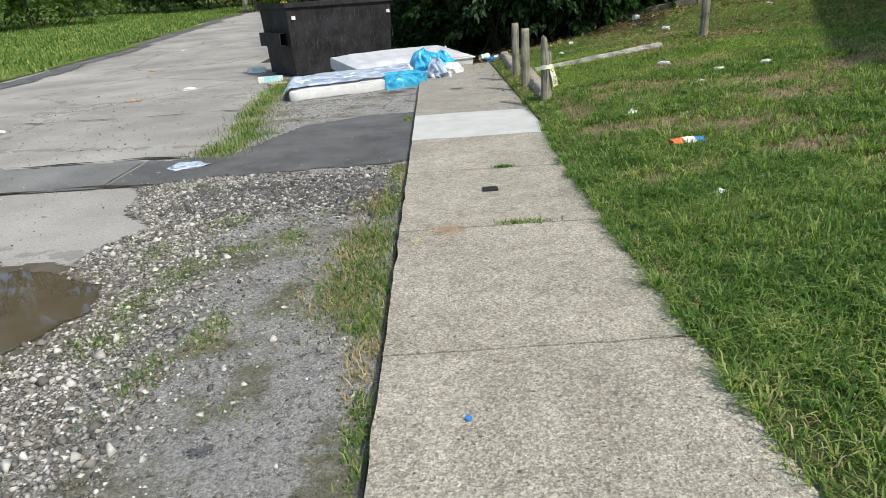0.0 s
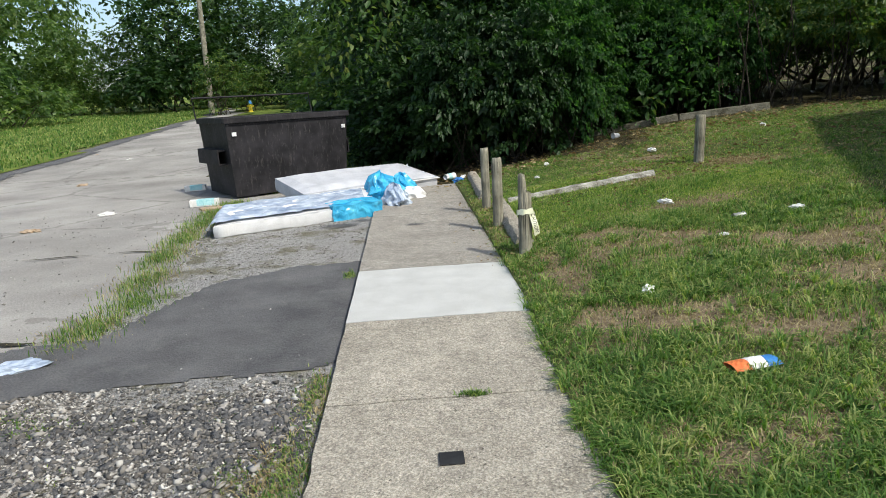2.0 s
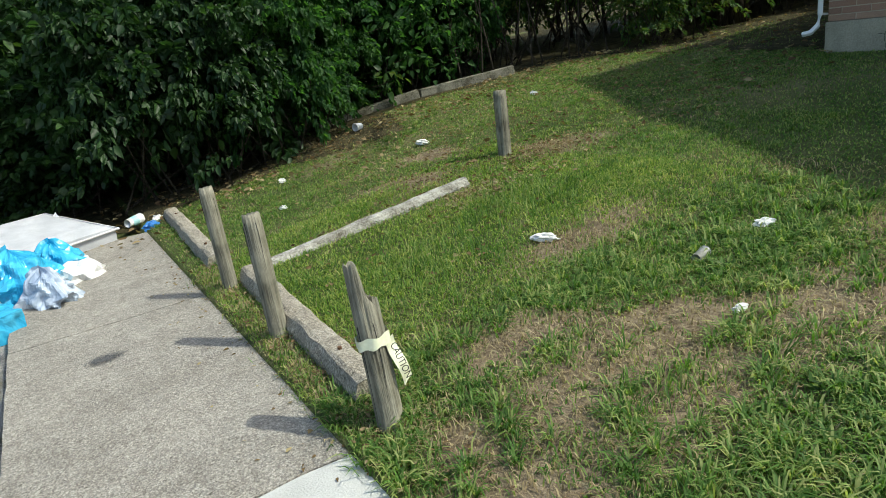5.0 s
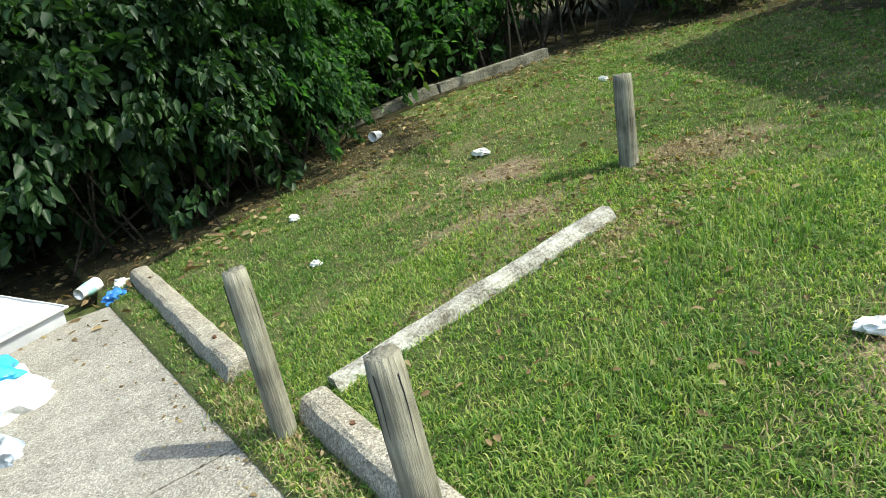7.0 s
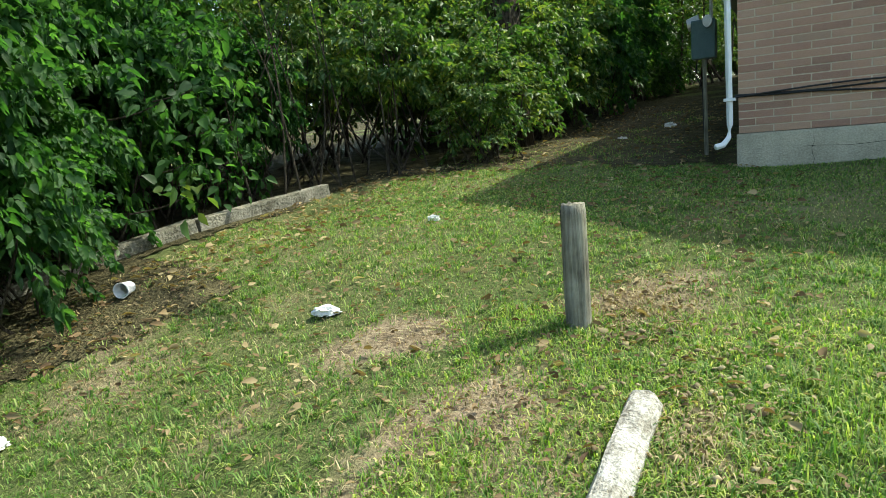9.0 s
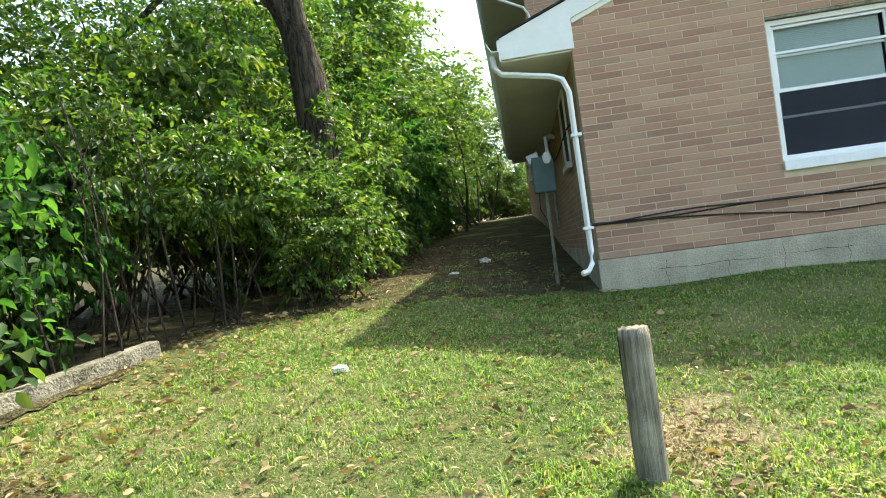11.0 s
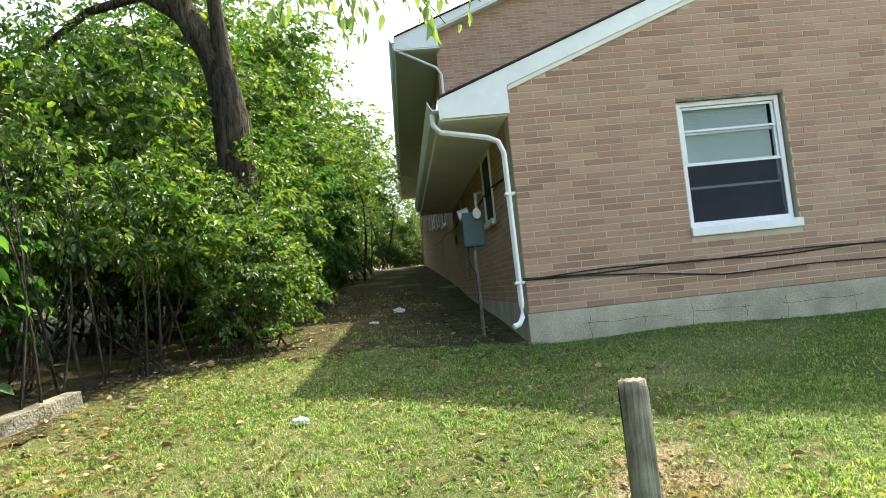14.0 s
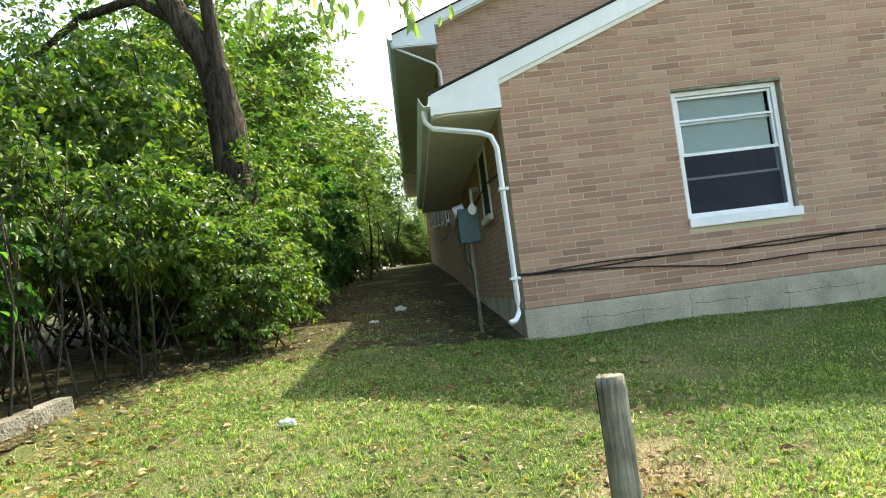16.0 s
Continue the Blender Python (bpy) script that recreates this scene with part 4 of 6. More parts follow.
for k in range(14):
    q = k / 13
    z = 0.345 - 0.24 * q
    y = -0.055 + 0.012 * math.sin(q * 7)
    rows.append((bm.verts.new((0.022 + 0.045 * q, y - 0.012, z - 0.02)), bm.verts.new((0.047 + 0.045 * q, y + 0.01 * math.sin(q * 9), z)), bm.verts.new((0.07 + 0.048 * q, y + 0.012, z + 0.012))))
for a, b in zip(rows, rows[1:]):
    bm.faces.new((a[0], a[1], b[1], b[0]))
    bm.faces.new((a[1], a[2], b[2], b[1]))
part("tail", bm, TAPE, tape, "loose hanging end of the tape", smooth=True)
text = bpy.data.curves.new("lettering", "FONT")
text.body = "CAUTION"
text.size = 0.044
text.align_x, text.align_y = "CENTER", "CENTER"
tmp = new("tmp_text", text)
bpy.context.view_layer.update()
letters = bpy.data.meshes.new_from_object(tmp.evaluated_get(bpy.context.evaluated_depsgraph_get()))
bpy.data.objects.remove(tmp)
letters.materials.clear()
letters.materials.append(BLACK)
part("lettering", letters, None, tape, "black capital letters", at=Matrix.Translation((0.066, -0.078, 0.225)) @ pose(0, 0, 0, 90) @ pose(0, 0, 0, 0, 0, -79))


def parking_stop(p, q, w, h, label, name="parking_stop", mat=None, chip=0.012, sink=0.03):
    """A long cast bar with sloping flanks and chipped edges, between two ground points."""
    p, q = Vector(p), Vector(q)
    d = q - p
    ob = empty(name, Matrix.Translation(p) @ pose(0, 0, 0, 0, -math.degrees(math.atan2(d.z, d.xy.length)), math.degrees(math.atan2(d.y, d.x))), label, "kerb")
    L = d.length
    n = max(6, int(L / 0.05))
    prof = [(-w / 2, -sink), (-w / 2, h * 0.35), (-w * 0.34, h * 0.9), (-w * 0.2, h), (w * 0.2, h), (w * 0.34, h * 0.9), (w / 2, h * 0.35), (w / 2, -sink)]
    bm = bmesh.new()
    rings = []
    for i in range(n + 1):
        x = L * i / n
        rings.append([bm.verts.new(Vector((x, a, b)) + Vector(noise.noise_vector(Vector((x * 7 + p.x * 3, a * 30, b * 30)))) * (chip if b > 0 else 0)) for a, b in prof])
    for r, s in zip(rings, rings[1:]):
        for k in range(len(prof) - 1):
            bm.faces.new((r[k], s[k], s[k + 1], r[k + 1]))
    bm.faces.new(rings[0])
    bm.faces.new(rings[-1][::-1])
    bmesh.ops.recalc_face_normals(bm, faces=bm.faces[:])
    part("bar", bm, mat or KERB_CONCRETE, ob, smooth=False)
    for q in (0.17, 0.83) if name == "parking_stop" else ():
        part("pin", tube([(L * q, 0, h * 0.8), (L * q, 0, h + 0.012)], 0.011, 10), RUST, ob, "rusty steel pin head")
    return ob


def on(x, y, dz=0.0):
    return (x, y, gz(x, y) + dz)


parking_stop(on(1.36, 8.35), on(1.44, 10.45), 0.17, 0.10, "weathered concrete parking stop beside the pavement")
parking_stop((1.36, 11.1, 0.02), (1.44, 13.45, 0.03), 0.18, 0.12, "whitewashed chipped concrete parking stop beside the pavement")
PALE_PAINT = mottled("peeling_white_paint", (0.13, 0.115, 0.085), (0.56, 0.54, 0.48), 9, 70, 0.9, 0.005)
parking_stop(on(1.57, 10.52, -0.03), on(3.29, 10.38), 0.125, 0.08, "long bar with peeling white paint lying in the grass", "painted_bar", PALE_PAINT, 0.009)


def timber(p, q, w, h, label):
    p, q = Vector(p), Vector(q)
    d = q - p
    ob = empty("landscape_timber", Matrix.Translation(p) @ pose(0, 0, 0, 0, -math.degrees(math.atan2(d.z, d.xy.length)), math.degrees(math.atan2(d.y, d.x))), label, "timber", "timbers edging the lawn")
    L = d.length
    bm = box(0, -w / 2, -0.1, L, w / 2, h, 0.012)
    bmesh.ops.bisect_plane(bm, geom=bm.verts[:] + bm.edges[:] + bm.faces[:], plane_co=(L / 2, 0, 0), plane_no=(1, 0, 0))
    part("beam", wobble(bm, 0.016, 4, p.x), OLD_TIMBER, ob)
    return ob


timber(on(3.75, 14.75, 0.0), on(5.25, 14.36, 0.02), 0.14, 0.11, "grey landscape timber edging the lawn under the bushes")
timber(on(5.27, 14.35, 0.02), on(6.68, 13.93, 0.02), 0.14, 0.10, "grey landscape timber edging the lawn under the bushes")

# ---- dumpster and dumped things ----
DA = 33.0
dump = empty("dumpster", pose(-2.43, 13.4, -0.06, 0, 0, DA), "black steel dumpster with scratched sides and an open top", "dumpster")
DW, DD, DH = 2.1, 1.3, 1.27
bm = bmesh.new()
outer = [(0.05, 0.0, 0.03), (DW - 0.05, 0.0, 0.03), (DW - 0.05, DD, 0.03), (0.05, DD, 0.03)]
topo = [(-0.02, -0.06, DH), (DW + 0.02, -0.06, DH), (DW + 0.02, DD, DH), (-0.02, DD, DH)]
topi = [(0.03, 0.0, DH), (DW - 0.03, 0.0, DH), (DW - 0.03, DD - 0.05, DH), (0.03, DD - 0.05, DH)]
boti = [(0.1, 0.05, 0.2), (DW - 0.1, 0.05, 0.2), (DW - 0.1, DD - 0.05, 0.2), (0.1, DD - 0.05, 0.2)]
rings = [[bm.verts.new(p) for p in ring] for ring in (outer, topo, topi, boti)]
for r, s in zip(rings, rings[1:]):
    for k in range(4):
        bm.faces.new((r[k], r[(k + 1) % 4], s[(k + 1) % 4], s[k]))
bm.faces.new(rings[0][::-1])
bm.faces.new(rings[3])
bmesh.ops.recalc_face_normals(bm, faces=bm.faces[:])
body = part("body", bm, DUMPSTER, dump)
bm = bmesh.new()
for a, b in (((-0.05, -0.1), (DW + 0.05, -0.04)), ((-0.05, DD - 0.02), (DW + 0.05, DD + 0.04)), ((-0.06, -0.04), (0.0, DD)), ((DW, -0.04), (DW + 0.06, DD))):
    box(a[0], a[1], DH - 0.07, b[0], b[1], DH + 0.02, 0.008, bm=bm)
part("rim", bm, DUMPSTER, dump)
for x in (-0.13, DW - 0.05):
    bm = bmesh.new()
    box(x, 0.15, 0.55, x + 0.18, 1.2, 0.57, bm=bm)
    box(x, 0.15, 0.77, x + 0.18, 1.2, 0.79, bm=bm)
    box(x if x < 0 else x + 0.16, 0.15, 0.57, x + 0.02 if x < 0 else x + 0.18, 1.2, 0.77, bm=bm)
    part("fork_pocket", bm, DUMPSTER, dump)
for x in (0.2, DW - 0.45):
    part("skid", box(x, 0.02, 0.0, x + 0.2, DD - 0.02, 0.029, 0.004), DUMPSTER, dump)
for x in (0.07, DW - 0.1):
    part("reflector", box(x, -0.075, DH - 0.27, x + 0.07, -0.055, DH - 0.21, 0.002, pose(0, 0, 0)), SHEET_WHITE, dump, "small white reflective sticker")
part("lid_rail", tube([(-0.05, DD + 0.02, DH), (-0.06, DD + 0.1, DH + 0.36), (DW + 0.02, DD + 0.1, DH + 0.36), (DW + 0.02, DD + 0.02, DH)], 0.016, 8), DUMPSTER, dump, "thin bent rail along the back")
part("seam", box(0.0, -0.072, DH - 0.1, DW, -0.06, DH - 0.075, 0.004), DUMPSTER, dump)


def cushion(L, W, H, puff=0.03, seed=0.0, sag=0.0):
    """A soft slab with rounded rim."""
    bm = box(0, 0, 0, L, W, H, 0.0)
    bmesh.ops.subdivide_edges(bm, edges=bm.edges[:], cuts=14, use_grid_fill=True)
    for v in bm.verts:
        x, y, z = v.co
        ex, ey = min(x, L - x), min(y, W - y)
        k = min(1, min(ex, ey) / 0.12)
        if z > H * 0.99:
            v.co.z += puff * k - 0.02 * (1 - k) + 0.012 * noise.noise(Vector((x * 4 + seed, y * 4, 0)))
        bulge = 0.008 * math.sin(math.pi * max(0, min(1, z / H)))
        if ex < 1e-4:
            v.co.x += bulge if x > L / 2 else -bulge
        if ey < 1e-4:
            v.co.y += bulge if y > W / 2 else -bulge
        v.co.z += sag * math.sin(math.pi * x / L)
    return bm


m1 = empty("mattress", pose(-1.86, 10.22, -0.055, 3, 0, 26), "white mattress under torn plastic film lying on the asphalt", "mattress")
bm = cushion(2.0, 1.05, 0.155, 0.012, 1)
for v in bm.verts:
    v.co += Vector(noise.noise_vector(v.co * 2.5)) * 0.018
    v.co.x += 0.34 * v.co.y
part("body", bm, FABRIC, m1, smooth=True)
film = bmesh.new()
bmesh.ops.create_grid(film, x_segments=46, y_segments=24, size=0.5)
for v in film.verts:
    x, y = v.co.x + 0.5, v.co.y + 0.5
    v.co = Vector((-0.12 + 2.0 * x, 0.04 + 0.97 * y, 0.205 + 0.02 * noise.noise(Vector((x * 5, y * 12, 1))) + 0.022 * abs(noise.noise(Vector((x * 9, y * 26, 5))))))
    v.co.z -= 0.035
    if x < 0.05:
        v.co.z -= 0.12 * (1 - x / 0.05)
    v.co.x += 0.34 * v.co.y
film1 = empty("plastic_film", pose(-1.86, 10.22, -0.05, 3, 0, 26), "cloudy torn plastic film spread over the mattress", "plastic sheet")
part("film", film, SHEET_CLEAR, film1, smooth=True)
m2 = empty("mattress", pose(-1.12, 12.1, -0.05, 7, 0, 30), "grey-white mattress lying against the dumpster", "mattress")
part("body", cushion(2.25, 1.15, 0.2, 0.03, 4, 0.02), FABRIC_GREY, m2, smooth=False)
bm = bmesh.new()
for z in (0.03, 0.17):
    tube([(-0.03, -0.03, z), (2.28, -0.03, z), (2.28, 1.18, z)], 0.012, 6, bm=bm)
part("piping", bm, FABRIC, m2, "raised white edge piping", smooth=True)
m3 = empty("box_spring", pose(-1.0, 11.55, -0.05, 0, 0, 29), "thin pale foam slab between two mattresses", "mattress")
part("body", cushion(1.75, 0.5, 0.16, 0.01, 7), FABRIC, m3, smooth=True)


def crumple(name, x, y, z, size, mat, label, category, seed, power=0.35, turn=0.0):
    """A creased, blown-up lump of film or paper."""
    bm = bmesh.new()
    bmesh.ops.create_icosphere(bm, subdivisions=3, radius=1.0)
    for v in bm.verts:
        d = v.co.normalized()
        k = 1 + power * noise.noise(d * 2.2 + Vector((seed, 0, 0))) + power * 0.6 * noise.noise(d * 5.5 + Vector((0, seed, 0)))
        v.co = Vector((d.x * size[0] * k, d.y * size[1] * k, max(-0.3, d.z) * size[2] * k))
    ob = new(name)
    ob.matrix_basis = pose(x, y, z + 0.3 * size[2] * 0.9, 0, 0, turn)
    tagged(ob, label, category)
    part("film" if "plastic" in category or "bag" in category else "sheet", bm, mat, ob)
    return ob


def carton(x, y, z, dims, turn, mat, label, stripe=None, name="carton"):
    ob = empty(name, pose(x, y, z, 0, 0, turn), label, "litter")
    part("box", wobble(box(-dims[0] / 2, -dims[1] / 2, 0, dims[0] / 2, dims[1] / 2, dims[2], 0.006), 0.006, 9, x), mat, ob)
    if stripe:
        part("print", box(-dims[0] * 0.25, -dims[1] / 2 - 0.002, dims[2] * 0.2, dims[0] * 0.35, dims[1] / 2 + 0.002, dims[2] + 0.003), stripe, ob, "printed band")
    return ob


sleeve = empty("plastic_sleeve", pose(-1.86, 10.22, -0.055, 3, 0, 26), "bright blue plastic sleeve pulled over the mattress end", "plastic sheet")
bm = box(1.42, -0.03, -0.005, 2.08, 0.3, 0.19)
bmesh.ops.subdivide_edges(bm, edges=bm.edges[:], cuts=16, use_grid_fill=True)
for v in bm.verts:
    v.co += Vector(noise.noise_vector(v.co * 6)) * 0.022 + Vector(noise.noise_vector(v.co * 17)) * 0.01
part("sleeve", bm, SHEET_BLUE, sleeve)


def heap(x, y, z, r, h, mat, label, seed, turn=0.0):
    """Film bunched into upright pleats."""
    ob = empty("plastic_heap", pose(x, y, z, 0, 0, turn), label, "plastic sheet")
    bm = bmesh.new()
    rows, sides = 16, 64
    rings = []
    for i in range(rows):
        q = i / (rows - 1)
        ring = []
        for k in range(sides):
            a = k * math.tau / sides
            p = Vector((math.cos(a), math.sin(a), q * 2.0))
            pleat = 1 + 0.16 * math.sin(a * 9 + seed + 4 * noise.noise(p * 1.5)) * (1 - q * 0.6) + 0.4 * noise.noise(p * 1.6 + Vector((seed, 0, 0)))
            rr = (1 - q ** 1.6) ** 0.6 * pleat
            ring.append(bm.verts.new((r[0] * rr * math.cos(a), r[1] * rr * math.sin(a), h * q * (1 + 0.25 * noise.noise(p * 2 + Vector((0, seed, 0)))))))
        rings.append(ring)
    for p, q in zip(rings, rings[1:]):
        for k in range(sides):
            bm.faces.new((p[k], p[(k + 1) % sides], q[(k + 1) % sides], q[k]))
    part("film", bm, mat, ob)
    return ob


heap(0.0, 12.0, 0.0, (0.28, 0.42), 0.38, SHEET_BLUE, "bright blue plastic wrapping heaped on the mattress", 4.0, 15)
heap(0.28, 12.35, 0.0, (0.26, 0.2), 0.3, SHEET_BLUE, "bright blue plastic bag beside the mattresses", 6.0, 40)
heap(0.18, 11.6, 0.0, (0.16, 0.28), 0.26, SHEET_CLEAR, "cloudy crumpled plastic film trailing onto the pavement", 7.0, 30)
carton(0.3, 12.6, 0.2, (0.14, 0.08, 0.04), 20, YELLOW, "small yellow packet on the plastic heap")
crumple("plastic_bag", 0.42, 12.05, 0.0, (0.2, 0.15, 0.12), SHEET_WHITE, "white plastic bag on the pavement", "bag", 9.0, 0.3, 20)
crumple("plastic_bag", 0.33, 14.0, -0.03, (0.16, 0.15, 0.2), SHEET_WHITE, "grey-white tied rubbish bag at the pavement end", "bag", 11.0, 0.35)
crumple("plastic_bag", -2.02, 6.6, -0.055, (0.16, 0.09, 0.03), SHEET_CLEAR, "flattened pale plastic bag on the asphalt", "bag", 13.0, 0.5, 15)


carton(-2.75, 12.9, -0.06, (0.42, 0.16, 0.1), 8, PAPER, "white and cyan printed carton on the asphalt", CYAN)
carton(-3.5, 14.9, -0.06, (0.36, 0.13, 0.1), 10, PAPER, "white carton on the asphalt", CYAN)
carton(-2.55, 12.5, -0.06, (0.3, 0.2, 0.03), 30, CARD, "flattened brown carton on the asphalt")
carton(-0.6, 11.05, -0.055, (0.3, 0.09, 0.012), 25, CARD, "torn flat cardboard strip beside the mattress")
crumple("drink_pack", 1.2, 13.3, 0.0, (0.1, 0.07, 0.07), BLUE, "blue crushed drink pack at the pavement end", "litter", 3.3, 0.55, 30)
crumple("paper_scrap", 1.3, 13.55, 0.02, (0.09, 0.06, 0.05), SHEET_WHITE, "white crushed wrapper at the pavement end", "litter", 5.9, 0.6, 70)
carton(0.42, 13.75, 0.0, (0.2, 0.12, 0.08), 0, BLUE, "blue printed wrapper by the rubbish bag", PAPER)


def cup(x, y, r, l, mat, label, turn=0.0, band=None, name="cup", z=None):
    """A drinking cup or bottle lying on its side."""
    z = gz(x, y) if z is None else z
    ob = empty(name, pose(x, y, z + r, 0, 0, turn), label, "litter")
    bm = bmesh.new()
    tube([(0, 0, 0), (l * 0.5, 0, 0), (l, 0, 0)], [r * 0.75, r * 0.88, r], 16, cap=False, bm=bm)
    bm.faces.new([v for v in bm.verts if v.co.x < 1e-4][::-1])
    part("wall", bm, mat, ob, smooth=True)
    part("rim", tube([(l + 0.002 * math.cos(0), r * math.cos(a), r * math.sin(a)) for a in np.linspace(0, math.tau, 18)], 0.003, 5), mat, ob)
    if band:
        part("print", tube([(l * 0.25, 0, 0), (l * 0.65, 0, 0)], [r * 0.835, r * 0.935], 16, cap=False), band, ob, "printed band", smooth=True)
    return ob


cup(3.94, 13.66, 0.05, 0.11, SHEET_WHITE, "white foam cup lying in leaf litter", 200)
cup(1.0, 13.62, 0.06, 0.2, SHEET_WHITE, "white plastic tub with blue label on the pavement end", 40, CYAN, "tub", 0.0)
cup(3.02, 7.96, 0.03, 0.11, GREY_METAL, "crushed pale drink can in the grass", 15)


def crumb(x, y, size, label, seed, mat=None, power=0.6, name="paper_scrap"):
    return crumple(name, x, y, gz(x, y) + 0.012, tuple(0.72 * q for q in size), mat or PAPER, label, "litter", seed, power, seed * 40)


crumb(1.81, 6.62, (0.085, 0.045, 0.04), "crumpled white paper scrap in thin grass", 1.3)
crumb(3.94, 12.16, (0.10, 0.08, 0.05), "crumpled white rag on the lawn", 2.7)
crumb(2.83, 8.88, (0.11, 0.06, 0.045), "crumpled white paper on the lawn", 3.1)
crumb(2.73, 7.52, (0.05, 0.03, 0.025), "small white paper scrap on the lawn", 4.4)
crumb(1.63, 4.37, (0.06, 0.045, 0.03), "crumpled pale wrapper in the grass", 5.2)
crumb(2.55, 12.9, (0.06, 0.05, 0.04), "pale foam lump at the lawn's edge", 6.1)
crumb(2.19, 11.85, (0.05, 0.04, 0.03), "white scrap in the grass", 7.7)
crumb(3.56, 7.93, (0.08, 0.05, 0.035), "crumpled white paper on the lawn", 8.5)
crumb(12.3, 11.0, (0.16, 0.12, 0.08), "white rag in the passage by the house", 9.3)
crumb(10.6, 11.5, (0.1, 0.07, 0.03), "pale paper in the passage by the house", 1.9)
crumb(5.62, 12.23, (0.07, 0.05, 0.04), "small white scrap on the lawn", 2.2)
for k, (x, y) in enumerate(((-4.6, 11.5), (-4.1, 12.6), (-6.5, 17.0), (-7.5, 22.0), (-9.3, 24.0), (-5.3, 9.2))):
    crumple("paper_scrap", x, y, -0.06 + 0.028 * max(0, y - 17), (0.12, 0.07, 0.03), PAPER if k % 2 else CARD, "paper scrap lying on the pale asphalt", "litter", k + 0.5, 0.5, k * 30)

# crisp bag, torn open, in orange, white and blue
bag = empty("crisp_bag", pose(1.84, 5.45, gz(1.84, 5.45) + 0.015, 4, 0, 12) @ Matrix.Scale(0.92, 4), "empty foil crisp bag in orange, white and blue on the grass", "litter")
for (a, b), mat, nm in (((-0.13, -0.045), ORANGE, "orange_panel"), ((-0.045, 0.05), PAPER, "white_panel"), ((0.05, 0.13), BLUE, "blue_panel")):
    bm = bmesh.new()
    for side in (1, -1):
        g = [[bm.verts.new((a + (b - a) * i / 6, -0.055 + 0.11 * j / 8, side * (0.028 * math.sin(math.pi * j / 8) * (1 - 3 * (a + (b - a) * i / 6) ** 2 * 10) + 0.006 * noise.noise(Vector((i + a * 40, j, side)))) + 0.02)) for j in range(9)] for i in range(7)]
        for p, q in zip(g, g[1:]):
            for j in range(8):
                bm.faces.new((p[j], q[j], q[j + 1], p[j + 1]))
    part(nm, bm, mat, bag)
cap = empty("bottle_cap", pose(0.2, 2.73, 0.004, 20, 10) @ Matrix.Scale(0.7, 4), "small blue plastic bottle cap on the pavement", "litter")
part("disc", tube([(0, 0, 0), (0, 0, 0.012)], 0.015, 14), BLUE, cap)
patch_hole = empty("utility_cover", pose(0.47, 5.14, 0.004), "small dark square cover set in the pavement", "cover")
part("plate", box(-0.05, -0.045, 0, 0.05, 0.045, 0.006, 0.003), BLACK, patch_hole)

# far pole and hydrant
pole = empty("utility_pole", pose(-13.2, 51.0, gz(-13.2, 51)), "tall weathered wooden utility pole beyond the road", "pole")
part("shaft", tube([(0, 0, -0.3), (0.1, 0, 6), (0.2, 0, 13)], [0.2, 0.17, 0.13], 14), WOOD, pole)
part("lamp_arm", tube([(0.15, 0, 10.2), (0.9, -0.4, 11.3), (1.8, -0.8, 11.7)], 0.05, 8), GREY_METAL, pole)
hyd = empty("fire_hydrant", pose(-9.9, 48.5, gz(-9.9, 48.5)), "yellow fire hydrant with a blue top on far grass", "hydrant")
part("barrel", tube([(0, 0, 0), (0, 0, 0.06), (0, 0, 0.08), (0, 0, 0.55)], [0.18, 0.18, 0.12, 0.12], 14), YELLOW, hyd)
part("bonnet", tube([(0, 0, 0.55), (0, 0, 0.6), (0, 0, 0.72), (0, 0, 0.8)], [0.15, 0.15, 0.1, 0.03], 14), BLUE, hyd, "blue domed bonnet")
for a in (-1, 1):
    part("nozzle", tube([(a * 0.1, 0, 0.42), (a * 0.22, 0, 0.42)], 0.07, 10), YELLOW, hyd)

# ---- trees, bushes and grass ----
nrng = np.random.default_rng(7)


def unit(v):
    return v / np.maximum(np.linalg.norm(v, axis=-1, keepdims=True), 1e-9)


